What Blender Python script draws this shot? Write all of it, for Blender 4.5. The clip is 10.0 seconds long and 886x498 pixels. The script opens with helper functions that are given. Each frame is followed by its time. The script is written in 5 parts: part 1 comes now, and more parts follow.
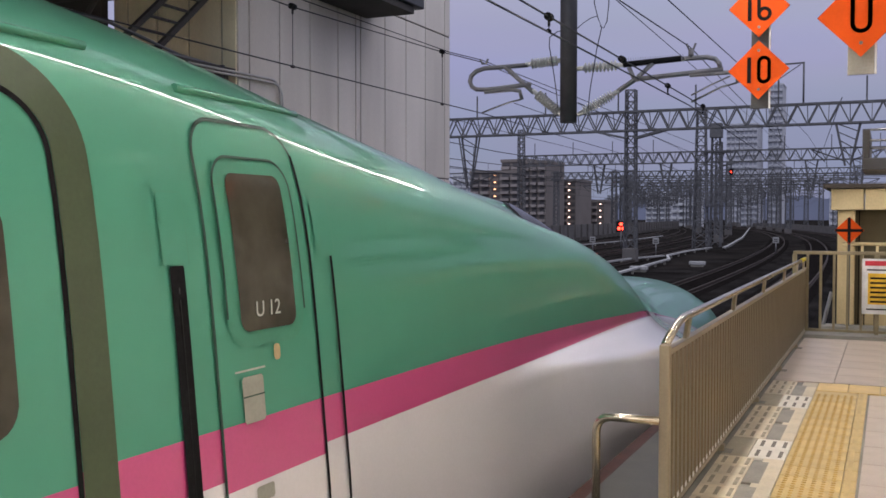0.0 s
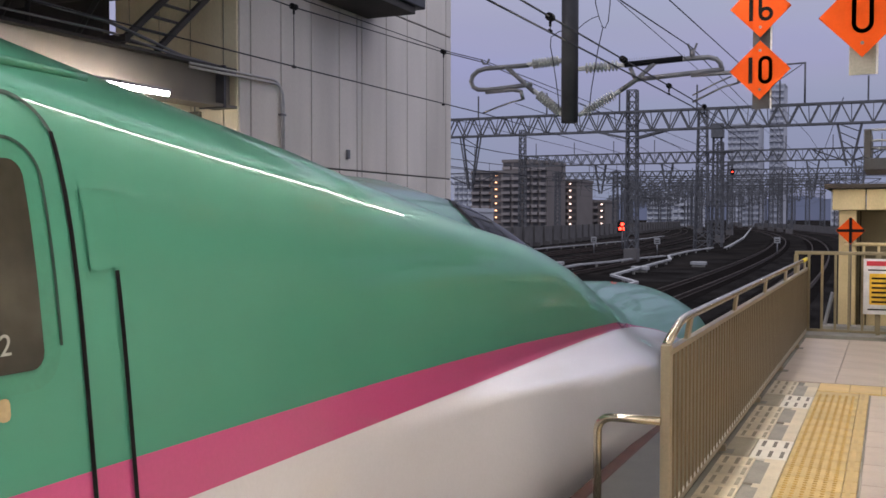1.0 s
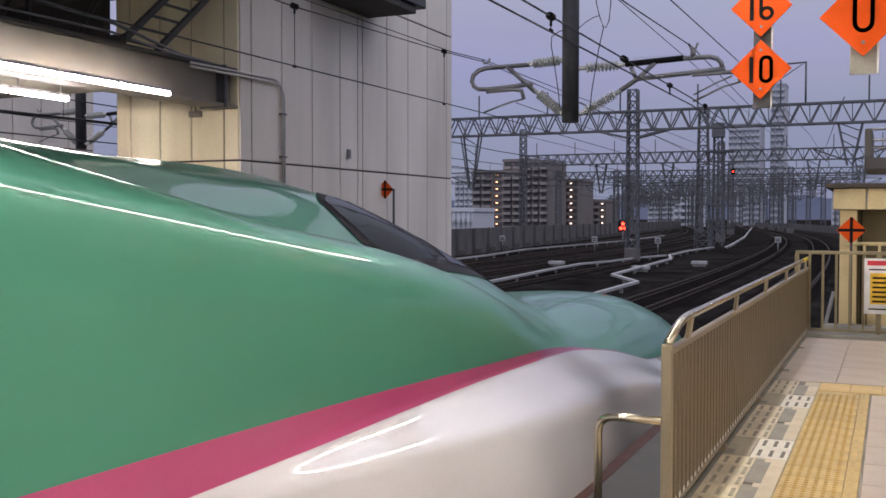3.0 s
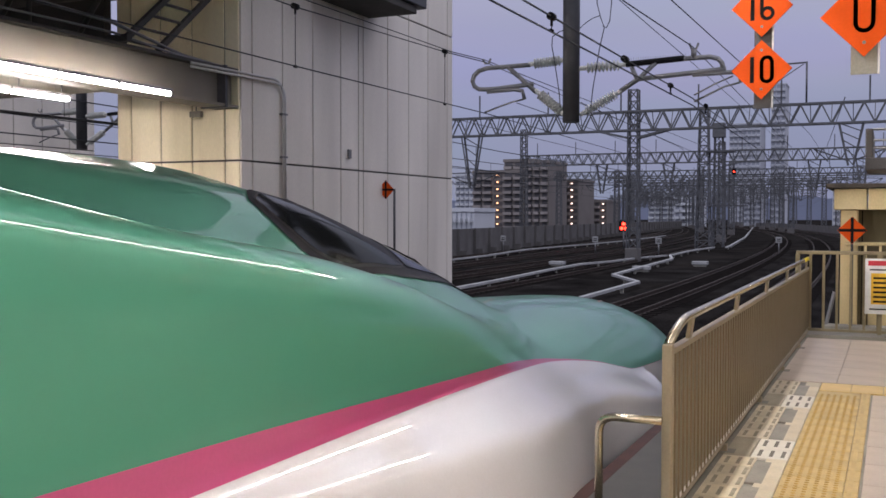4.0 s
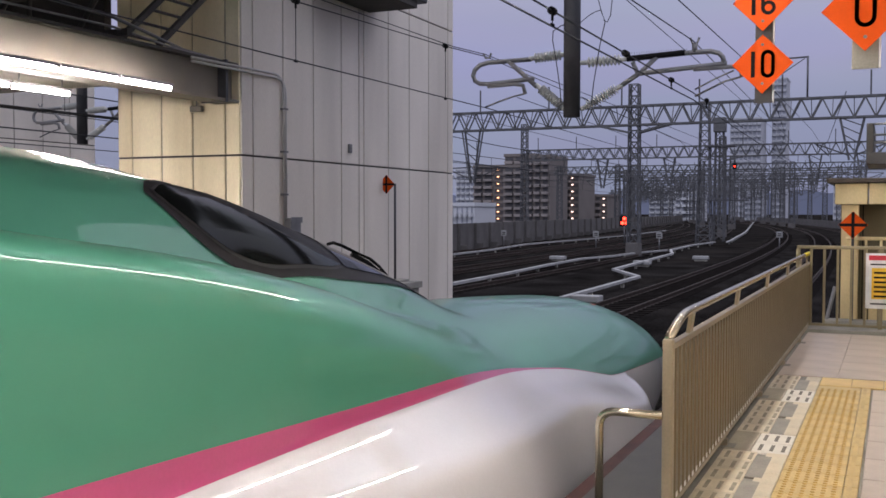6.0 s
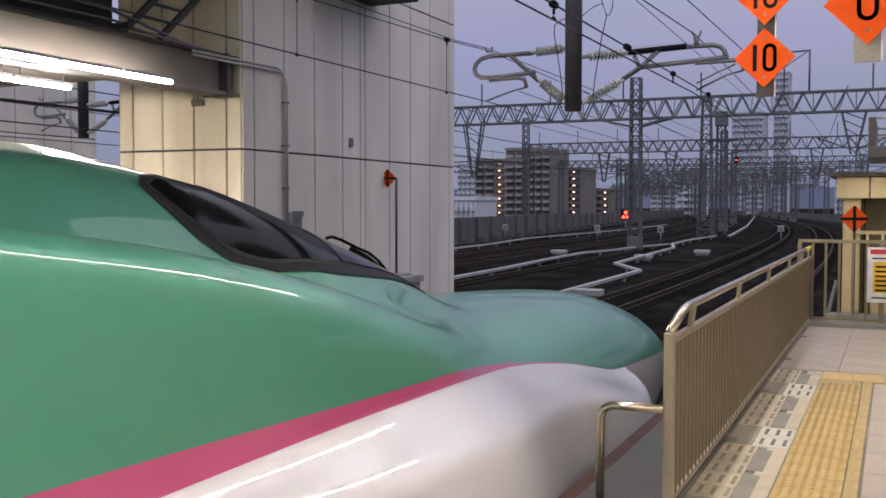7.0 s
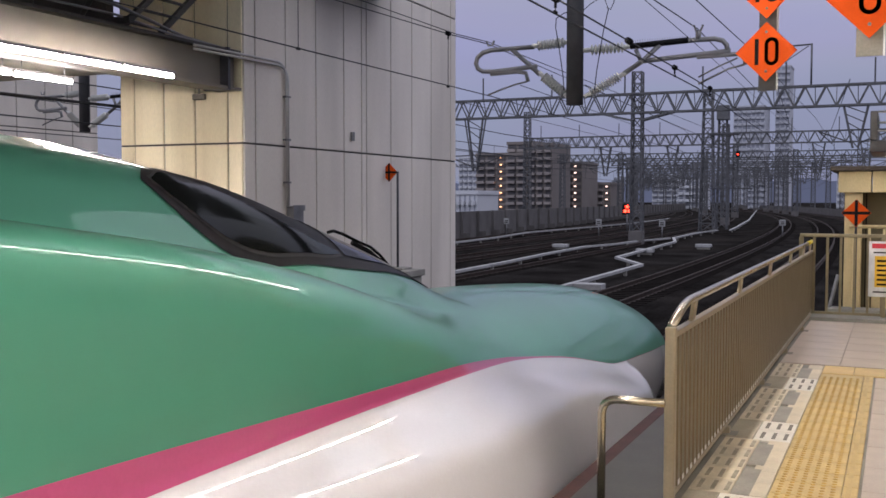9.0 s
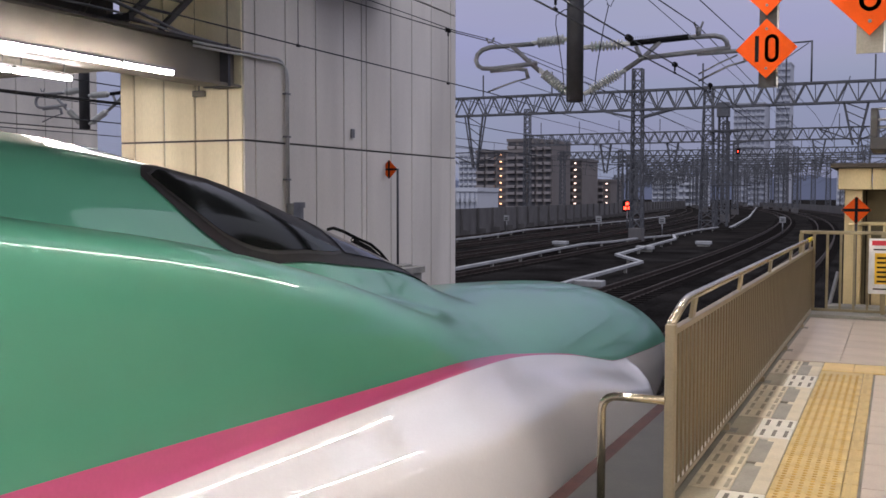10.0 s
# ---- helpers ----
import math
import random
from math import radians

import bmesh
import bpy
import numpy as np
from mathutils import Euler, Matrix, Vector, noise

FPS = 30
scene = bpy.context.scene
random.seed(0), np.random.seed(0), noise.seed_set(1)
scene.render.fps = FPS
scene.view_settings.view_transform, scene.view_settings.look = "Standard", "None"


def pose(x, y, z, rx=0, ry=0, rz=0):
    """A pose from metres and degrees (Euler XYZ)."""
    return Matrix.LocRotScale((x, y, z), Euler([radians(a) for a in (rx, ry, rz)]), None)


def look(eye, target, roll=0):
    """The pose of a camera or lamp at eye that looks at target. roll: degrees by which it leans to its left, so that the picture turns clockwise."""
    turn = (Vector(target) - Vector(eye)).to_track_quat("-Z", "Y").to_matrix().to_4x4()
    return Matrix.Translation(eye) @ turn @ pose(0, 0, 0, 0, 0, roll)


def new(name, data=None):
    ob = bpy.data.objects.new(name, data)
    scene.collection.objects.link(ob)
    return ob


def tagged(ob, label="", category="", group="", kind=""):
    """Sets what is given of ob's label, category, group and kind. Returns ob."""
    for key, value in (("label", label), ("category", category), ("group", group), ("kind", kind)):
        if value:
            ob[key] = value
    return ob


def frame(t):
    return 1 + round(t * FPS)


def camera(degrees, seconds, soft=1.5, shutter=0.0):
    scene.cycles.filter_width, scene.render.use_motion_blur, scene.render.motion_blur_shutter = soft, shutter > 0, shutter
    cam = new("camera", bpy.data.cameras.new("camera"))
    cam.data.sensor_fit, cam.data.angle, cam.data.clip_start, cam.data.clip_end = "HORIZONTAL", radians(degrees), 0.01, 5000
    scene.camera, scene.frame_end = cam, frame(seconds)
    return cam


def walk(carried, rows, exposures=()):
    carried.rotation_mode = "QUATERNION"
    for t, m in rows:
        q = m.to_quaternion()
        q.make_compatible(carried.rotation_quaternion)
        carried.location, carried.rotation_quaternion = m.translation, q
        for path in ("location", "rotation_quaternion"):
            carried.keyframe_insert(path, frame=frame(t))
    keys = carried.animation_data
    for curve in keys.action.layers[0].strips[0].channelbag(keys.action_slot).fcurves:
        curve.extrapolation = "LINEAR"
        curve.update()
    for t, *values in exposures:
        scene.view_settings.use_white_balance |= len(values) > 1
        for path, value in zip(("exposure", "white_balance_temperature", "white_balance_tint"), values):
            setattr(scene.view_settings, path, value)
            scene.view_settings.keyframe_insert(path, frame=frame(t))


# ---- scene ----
EYE = (0.0, 0.0, 1.75)
cam = camera(48.28, 10.0, soft=1.6)


def aim(pitch, yaw):
    """The camera's pose: held still at one spot, turned a little by the hand."""
    return Matrix.Translation(EYE) @ pose(0, 0, 0, 90 + pitch, 0, yaw) @ pose(0, 0, 0, 0, 0, 0.05)


walk(cam, [
    (0.0, aim(-1.82, 24.33)),
    (0.5, aim(-1.82, 24.37)),
    (1.0, aim(-1.81, 24.40)),
    (1.5, aim(-1.81, 24.44)),
    (2.0, aim(-1.81, 24.46)),
    (2.5, aim(-1.84, 24.43)),
    (4.0, aim(-1.83, 24.48)),
    (4.5, aim(-1.84, 24.49)),
    (5.0, aim(-1.88, 24.50)),
    (5.5, aim(-1.97, 24.50)),
    (7.0, aim(-2.49, 24.59)),
    (7.5, aim(-2.57, 24.65)),
    (8.0, aim(-2.65, 24.69)),
    (8.5, aim(-2.71, 24.69)),
    (9.0, aim(-2.83, 24.67)),
    (9.5, aim(-2.91, 24.66)),
    (10.0, aim(-3.00, 24.67)),
])

# ---- world and light ----
world = bpy.data.worlds.new("dusk_sky")
scene.world = world
world.use_nodes = True
wn, wl = world.node_tree.nodes, world.node_tree.links
wn.clear()
w_out, w_bg = wn.new("ShaderNodeOutputWorld"), wn.new("ShaderNodeBackground")
w_tc, w_sep, w_ramp = wn.new("ShaderNodeTexCoord"), wn.new("ShaderNodeSeparateXYZ"), wn.new("ShaderNodeValToRGB")
w_noise, w_mix = wn.new("ShaderNodeTexNoise"), wn.new("ShaderNodeMix")
w_map = wn.new("ShaderNodeMapping")
w_map.inputs["Scale"].default_value = (1.0, 1.0, 5.0)
w_noise.inputs["Scale"].default_value, w_noise.inputs["Detail"].default_value = 2.2, 4.0
w_mix.data_type, w_mix.blend_type = "RGBA", "MULTIPLY"
w_mix.inputs[0].default_value = 0.25
w_ramp.color_ramp.elements[0].position, w_ramp.color_ramp.elements[0].color = 0.0, (0.26, 0.28, 0.40, 1)
w_ramp.color_ramp.elements[1].position, w_ramp.color_ramp.elements[1].color = 1.0, (1.65, 1.65, 1.90, 1)
for pos, col in ((0.09, (0.285, 0.30, 0.455, 1)), (0.15, (0.345, 0.355, 0.55, 1)), (0.25, (0.40, 0.41, 0.60, 1)), (0.5, (1.12, 1.13, 1.40, 1))):
    el = w_ramp.color_ramp.elements.new(pos)
    el.color = col
wl.new(w_tc.outputs["Generated"], w_sep.inputs[0])
wl.new(w_sep.outputs["Z"], w_ramp.inputs[0])
wl.new(w_tc.outputs["Generated"], w_map.inputs[0])
wl.new(w_map.outputs[0], w_noise.inputs["Vector"])
wl.new(w_ramp.outputs[0], w_mix.inputs[6])
wl.new(w_noise.outputs["Color"], w_mix.inputs[7])
wl.new(w_mix.outputs[2], w_bg.inputs["Color"])
wl.new(w_bg.outputs[0], w_out.inputs[0])
w_bg.inputs["Strength"].default_value = 1.0

sun_data = bpy.data.lights.new("sun", "SUN")
sun_data.energy, sun_data.angle, sun_data.color = 0.6, radians(40), (0.85, 0.88, 1.0)
sun = new("sun", sun_data)
sun.matrix_world = look((0, 0, 50), (-8, 80, 8))
scene.view_settings.exposure = 0.19


# ---- materials ----
def material(name, colour, rough=0.6, metal=0.0, vary=0.15, scale=6.0, bump=0.0, coat=0.0, dirt=None, fine=60.0,
             stretch=(1, 1, 1), spec=0.5, per_piece=0.0, space="Object"):
    m = bpy.data.materials.new(name)
    m.use_nodes = True
    n, l = m.node_tree.nodes, m.node_tree.links
    b = n["Principled BSDF"]
    b.inputs["Roughness"].default_value, b.inputs["Metallic"].default_value = rough, metal
    b.inputs["Coat Weight"].default_value, b.inputs["Coat Roughness"].default_value = coat, 0.035
    b.inputs["Specular IOR Level"].default_value = spec
    tc, mp = n.new("ShaderNodeTexCoord"), n.new("ShaderNodeMapping")
    mp.inputs["Scale"].default_value = stretch
    l.new(tc.outputs[space], mp.inputs[0])
    big, small = n.new("ShaderNodeTexNoise"), n.new("ShaderNodeTexNoise")
    big.inputs["Scale"].default_value, big.inputs["Detail"].default_value = scale, 5.0
    small.inputs["Scale"].default_value, small.inputs["Detail"].default_value = fine, 3.0
    l.new(mp.outputs[0], big.inputs["Vector"])
    l.new(mp.outputs[0], small.inputs["Vector"])
    r1, r2 = n.new("ShaderNodeMapRange"), n.new("ShaderNodeMapRange")
    for r, k in ((r1, vary), (r2, vary * 0.6)):
        r.inputs["From Min"].default_value, r.inputs["From Max"].default_value = 0.3, 0.7
        r.inputs["To Min"].default_value, r.inputs["To Max"].default_value = 1 - k, 1 + k
    l.new(big.outputs["Fac"], r1.inputs["Value"])
    l.new(small.outputs["Fac"], r2.inputs["Value"])
    mul = n.new("ShaderNodeMath")
    mul.operation = "MULTIPLY"
    l.new(r1.outputs[0], mul.inputs[0])
    l.new(r2.outputs[0], mul.inputs[1])
    last = mul.outputs[0]
    if per_piece:
        info, r3, mul2 = n.new("ShaderNodeObjectInfo"), n.new("ShaderNodeMapRange"), n.new("ShaderNodeMath")
        r3.inputs["To Min"].default_value, r3.inputs["To Max"].default_value = 1 - per_piece, 1 + per_piece
        mul2.operation = "MULTIPLY"
        l.new(info.outputs["Random"], r3.inputs["Value"])
        l.new(last, mul2.inputs[0])
        l.new(r3.outputs[0], mul2.inputs[1])
        last = mul2.outputs[0]
    sc = n.new("ShaderNodeVectorMath")
    sc.operation = "SCALE"
    sc.inputs[0].default_value = colour
    l.new(last, sc.inputs["Scale"])
    out = sc.outputs[0]
    if dirt:
        d_noise, d_ramp, d_mix = n.new("ShaderNodeTexNoise"), n.new("ShaderNodeMapRange"), n.new("ShaderNodeMix")
        d_noise.inputs["Scale"].default_value, d_noise.inputs["Detail"].default_value = dirt[1], 6.0
        d_ramp.inputs["From Min"].default_value, d_ramp.inputs["From Max"].default_value = 0.48, 0.75
        d_ramp.inputs["To Max"].default_value = dirt[2]
        d_mix.data_type = "RGBA"
        d_mix.inputs[7].default_value = (*dirt[0], 1)
        l.new(mp.outputs[0], d_noise.inputs["Vector"])
        l.new(d_noise.outputs["Fac"], d_ramp.inputs["Value"])
        l.new(d_ramp.outputs[0], d_mix.inputs[0])
        l.new(out, d_mix.inputs[6])
        out = d_mix.outputs[2]
    l.new(out, b.inputs["Base Color"])
    if bump:
        bp = n.new("ShaderNodeBump")
        bp.inputs["Strength"].default_value, bp.inputs["Distance"].default_value = bump, 0.01
        l.new(small.outputs["Fac"], bp.inputs["Height"])
        l.new(bp.outputs[0], b.inputs["Normal"])
    return m


def glowing(name, colour, strength):
    m = bpy.data.materials.new(name)
    m.use_nodes = True
    b = m.node_tree.nodes["Principled BSDF"]
    b.inputs["Base Color"].default_value = (*colour, 1)
    b.inputs["Emission Color"].default_value = (*colour, 1)
    b.inputs["Emission Strength"].default_value = strength
    return m


M_GREEN = material("train_green_paint", (0.078, 0.300, 0.208), 0.38, 0.2, 0.05, 0.8, coat=0.62, fine=500, spec=0.2)
M_PINK = material("train_pink_paint", (0.50, 0.070, 0.21), 0.35, 0, 0.05, 0.8, coat=1.0, spec=0.3)
M_WHITE = material("train_white_paint", (0.665, 0.65, 0.685), 0.35, 0, 0.04, 0.8, coat=1.0, spec=0.3)
M_GLASS = material("dark_cab_glass", (0.006, 0.007, 0.007), 0.08, 0, 0.1, 2, spec=0.05)
M_CABFRAME = material("cab_window_surround", (0.012, 0.010, 0.0095), 0.5, 0, 0.2, 12, spec=0.12)
M_GASKET = material("grey_window_seal", (0.034, 0.032, 0.031), 0.5, 0, 0.1, 12, spec=0.2)
M_BLACK = material("black_rubber", (0.012, 0.012, 0.013), 0.55, 0, 0.2, 20, spec=0.03)
M_GROOVE = material("dark_green_seam", (0.012, 0.05, 0.035), 0.5, 0, 0.1, 20)
M_TRIMGREEN = material("green_frame_paint", (0.058, 0.268, 0.178), 0.36, 0.2, 0.06, 4, coat=0.5)
# Brownish blotches paint soft reflections into the door glass.
M_INNER = material("door_glass_reflections", (0.050, 0.046, 0.034), 0.10, 0, 0.5, 2.6, spec=0.5, fine=5)
M_LETTER = material("pale_lettering", (0.36, 0.37, 0.34), 0.6)
M_PLATE = material("grey_tan_plate", (0.30, 0.30, 0.26), 0.5, 0, 0.1)
M_UNDER = material("underframe_grey", (0.06, 0.06, 0.06), 0.7, 0, 0.3)
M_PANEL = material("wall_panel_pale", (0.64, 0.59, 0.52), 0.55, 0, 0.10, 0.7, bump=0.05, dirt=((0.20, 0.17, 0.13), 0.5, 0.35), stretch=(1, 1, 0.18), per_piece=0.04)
# Yellow-stained end panels; warm lamplight is mixed into this brighter cream.
M_PANELEND = material("end_panel_lamplit", (0.86, 0.77, 0.55), 0.55, 0, 0.10, 0.7, bump=0.05, dirt=((0.40, 0.30, 0.14), 0.8, 0.45), stretch=(1, 1, 0.18), per_piece=0.04)
M_JOINT = material("dark_joint", (0.05, 0.045, 0.04), 0.8, 0, 0.2)
M_CONC = material("concrete", (0.27, 0.26, 0.23), 0.85, 0, 0.2, 1.5, bump=0.2, dirt=((0.10, 0.09, 0.08), 1.2, 0.5))
M_CREAM = material("cream_concrete", (0.62, 0.50, 0.27), 0.7, 0, 0.12, 1.5, bump=0.15, dirt=((0.25, 0.18, 0.08), 2.0, 0.4), stretch=(1, 1, 0.4))
M_STEEL = material("galvanised_steel", (0.20, 0.20, 0.205), 0.55, 0.6, 0.2, 3, dirt=((0.10, 0.08, 0.07), 1.5, 0.4))
M_DARKSTEEL = material("dark_painted_steel", (0.045, 0.045, 0.05), 0.55, 0.2, 0.25, 3)
M_STAINLESS = material("stainless_rail", (0.52, 0.47, 0.38), 0.24, 0.95, 0.06, 8, fine=300)
M_FENCE = material("brownish_grey_fence_paint", (0.15, 0.12, 0.078), 0.42, 0.35, 0.10, 2.0, bump=0.05, dirt=((0.16, 0.11, 0.05), 2.5, 0.4), stretch=(1, 1, 0.3))
M_FENCEPALE = material("pale_fence_paint", (0.31, 0.26, 0.185), 0.4, 0.3, 0.1, 3)
M_YELLOWTAPE = material("yellow_tape", (0.75, 0.60, 0.03), 0.5, 0, 0.1)
M_TILE = material("beige_floor_tile", (0.48, 0.40, 0.33), 0.38, 0, 0.10, 3.0, bump=0.08, dirt=((0.30, 0.23, 0.17), 2.2, 0.35), per_piece=0.05, space="Object")
M_TILEW = material("cream_floor_tile", (0.58, 0.50, 0.36), 0.4, 0, 0.14, 4.0, bump=0.1, dirt=((0.30, 0.23, 0.13), 3, 0.55), per_piece=0.13)
M_TILEG = material("grey_floor_tile", (0.24, 0.22, 0.18), 0.5, 0, 0.2, 5.0, bump=0.15, per_piece=0.05)
M_BAR = material("dark_grip_bar", (0.16, 0.145, 0.12), 0.7, 0, 0.2, 10)
M_TACT = material("yellow_tactile_tile", (0.50, 0.36, 0.13), 0.5, 0, 0.14, 4, bump=0.1, dirt=((0.33, 0.20, 0.06), 3, 0.5), per_piece=0.09)
M_BROWN = material("red_brown_edge", (0.055, 0.017, 0.010), 0.6, 0, 0.25, 6, bump=0.1, spec=0.2)
M_GANTRY = material("weathered_gantry_steel", (0.095, 0.097, 0.103), 0.6, 0.5, 0.25, 3, dirt=((0.06, 0.05, 0.045), 1.5, 0.5))
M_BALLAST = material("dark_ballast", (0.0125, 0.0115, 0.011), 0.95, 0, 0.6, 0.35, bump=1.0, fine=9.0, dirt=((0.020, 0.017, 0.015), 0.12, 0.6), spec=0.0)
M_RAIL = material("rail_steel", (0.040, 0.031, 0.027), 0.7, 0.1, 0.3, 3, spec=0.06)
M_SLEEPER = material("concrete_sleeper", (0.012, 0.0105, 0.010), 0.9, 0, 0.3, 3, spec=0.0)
M_TROUGH = material("cable_trough_concrete", (0.24, 0.24, 0.24), 0.85, 0, 0.2, 1.5)
M_ORANGE = material("orange_sign_enamel", (0.58, 0.07, 0.003), 0.6, 0, 0.05, 3, spec=0.15)
M_SIGNBLACK = material("sign_black", (0.012, 0.01, 0.01), 0.6, spec=0.05)
M_SIGNWHITE = material("sign_white", (0.7, 0.7, 0.7), 0.6)
M_RED = material("sign_red", (0.55, 0.03, 0.05), 0.6)
M_SIGNYELLOW = material("sign_yellow", (0.80, 0.48, 0.03), 0.6)
M_INSUL = material("grey_porcelain", (0.42, 0.42, 0.40), 0.3, 0, 0.1)
M_WIRE = material("dark_wire", (0.02, 0.02, 0.022), 0.6, 0.3)
M_PARAPET = material("viaduct_parapet", (0.078, 0.072, 0.070), 0.85, 0, 0.25, 0.6, dirt=((0.05, 0.045, 0.04), 0.8, 0.6))
M_TUBE = glowing("fluorescent_tube", (1.0, 0.93, 0.89), 78.0)
# Glow of the fill panels, an added source out of view.
M_FILL = glowing("fill_diffuser", (1.0, 0.92, 0.86), 4.8)
M_SURROUND = material("door_surround_olive", (0.05, 0.075, 0.038), 0.35, 0.1, 0.1, 3, coat=0.4)
M_TUBE_FAR = glowing("fluorescent_tube_bright", (1.0, 0.90, 0.88), 165.0)
M_LAMPRED = glowing("signal_red", (1.0, 0.03, 0.015), 10.0)
M_LAMPWARM = glowing("landing_lamp", (1.0, 0.5, 0.25), 3.0)
M_LAMPPINK = glowing("landing_lamp_pale", (1.0, 0.7, 0.6), 3.0)
M_FLAT1 = material("apartment_brown_tile", (0.135, 0.118, 0.11), 0.8, 0, 0.1, 0.2)
M_FLAT2 = material("apartment_pale_band", (0.20, 0.178, 0.17), 0.8, 0, 0.1, 0.2)
M_DARKWIN = material("dark_window", (0.05, 0.047, 0.05), 0.4, 0, 0.2)
# Windows of the pale blocks, with haze mixed into the colour.
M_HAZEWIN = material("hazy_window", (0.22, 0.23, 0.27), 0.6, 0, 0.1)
M_PIPE = material("pale_conduit", (0.42, 0.41, 0.39), 0.45, 0.2, 0.1, 4)
M_SLAB = material("pale_concrete_slab", (0.40, 0.36, 0.28), 0.8, 0, 0.15, 3, bump=0.2)
M_BAR2 = material("worn_grip_bar", (0.30, 0.265, 0.20), 0.7, 0, 0.25, 10)
# Pale grey-blue tones that carry the haze on the far blocks.
M_HAZE = material("hazed_tower_tint", (0.36, 0.37, 0.41), 0.9, 0, 0.1, 0.05)
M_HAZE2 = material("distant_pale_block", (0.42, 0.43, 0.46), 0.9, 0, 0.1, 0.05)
M_ROOFDARK = material("dark_canopy_steel", (0.05, 0.045, 0.04), 0.8, 0.1, 0.3, 1)
M_CEIL = material("canopy_ceiling_white", (0.50, 0.485, 0.45), 0.6, 0, 0.08, 1)
M_BEAM = material("pale_canopy_beam", (0.145, 0.13, 0.105), 0.7, 0, 0.12, 1.2, dirt=((0.2, 0.16, 0.1), 1.5, 0.4))


# ---- building helpers ----
def part(name, bm, mat, parent=None, label="", smooth=False):
    """Links a bmesh (or ready mesh) as one object; under parent if given."""
    if isinstance(bm, bpy.types.Mesh):
        me = bm
    else:
        me = bpy.data.meshes.new(name)
        bm.normal_update()
        bm.to_mesh(me)
        bm.free()
    if not me.materials:
        for m in (mat if isinstance(mat, (list, tuple)) else [mat]):
            me.materials.append(m)
    if smooth:
        for p in me.polygons:
            p.use_smooth = True
    ob = new(name, me)
    if parent:
        ob.parent = parent
    if label:
        ob["label"] = label
    return ob


def box_into(bm, x0, x1, y0, y1, z0, z1, m=None, bevel=0.0):
    vs = [bm.verts.new((x, y, z)) for x in (x0, x1) for y in (y0, y1) for z in (z0, z1)]
    if m is not None:
        for v in vs:
            v.co = m @ v.co
    fs = [bm.faces.new([vs[i] for i in q]) for q in ((0, 1, 3, 2), (4, 6, 7, 5), (0, 4, 5, 1), (2, 3, 7, 6), (0, 2, 6, 4), (1, 5, 7, 3))]
    if bevel:
        es = list({e for f in fs for e in f.edges})
        bmesh.ops.bevel(bm, geom=es, offset=bevel, segments=2, affect="EDGES", profile=0.5)
    return vs


def box(x0, x1, y0, y1, z0, z1, bevel=0.0):
    bm = bmesh.new()
    box_into(bm, x0, x1, y0, y1, z0, z1, None, bevel)
    return bm


def rod_into(bm, a, b, r, sides=8, r2=None, cap=True):
    a, b = Vector(a), Vector(b)
    d = b - a
    if d.length < 1e-6:
        return
    q = d.to_track_quat("Z", "Y").to_matrix()
    rings = []
    for p, rr in ((a, r), (b, r if r2 is None else r2)):
        rings.append([bm.verts.new(p + q @ Vector((rr * math.cos(2 * math.pi * (i + 0.5) / sides), rr * math.sin(2 * math.pi * (i + 0.5) / sides), 0))) for i in range(sides)])
    for i in range(sides):
        j = (i + 1) % sides
        f = bm.faces.new((rings[0][i], rings[0][j], rings[1][j], rings[1][i]))
        f.smooth = sides > 5
    if cap:
        bm.faces.new(rings[0][::-1])
        bm.faces.new(rings[1])


def rod(a, b, r, sides=8, r2=None):
    bm = bmesh.new()
    rod_into(bm, a, b, r, sides, r2)
    return bm


def pipe_into(bm, pts, r, sides=8):
    """A tube through a chain of points, with shared rings."""
    pts = [Vector(p) for p in pts]
    rings = []
    for i, p in enumerate(pts):
        d = (pts[min(i + 1, len(pts) - 1)] - pts[max(i - 1, 0)]).normalized()
        q = d.to_track_quat("Z", "Y").to_matrix()
        rings.append([bm.verts.new(p + q @ Vector((r * math.cos(2 * math.pi * k / sides), r * math.sin(2 * math.pi * k / sides), 0))) for k in range(sides)])
    for a, b in zip(rings, rings[1:]):
        # match the nearest vertex so that rings don't twist
        s = min(range(sides), key=lambda k: (b[k].co - a[0].co).length)
        for i in range(sides):
            j = (i + 1) % sides
            f = bm.faces.new((a[i], a[j], b[(j + s) % sides], b[(i + s) % sides]))
            f.smooth = sides > 5
    bm.faces.new(rings[0][::-1])
    bm.faces.new(rings[-1])


def pipe(pts, r, sides=8):
    bm = bmesh.new()
    pipe_into(bm, pts, r, sides)
    return bm


def bend(a, corner, b, radius, n=6):
    """Points from a to b round a corner with a rounded bend."""
    a, c, b = Vector(a), Vector(corner), Vector(b)
    p, q = c + (a - c).normalized() * radius, c + (b - c).normalized() * radius
    return [a] + [(1 - t) ** 2 * p + 2 * t * (1 - t) * c + t * t * q for t in (i / n for i in range(n + 1))] + [b]


def thing(name, at=(0, 0, 0), label="", category="", group="", kind=""):
    ob = new(name)
    ob.location = at
    ob.empty_display_size = 0.2
    return tagged(ob, label, category, group, kind)


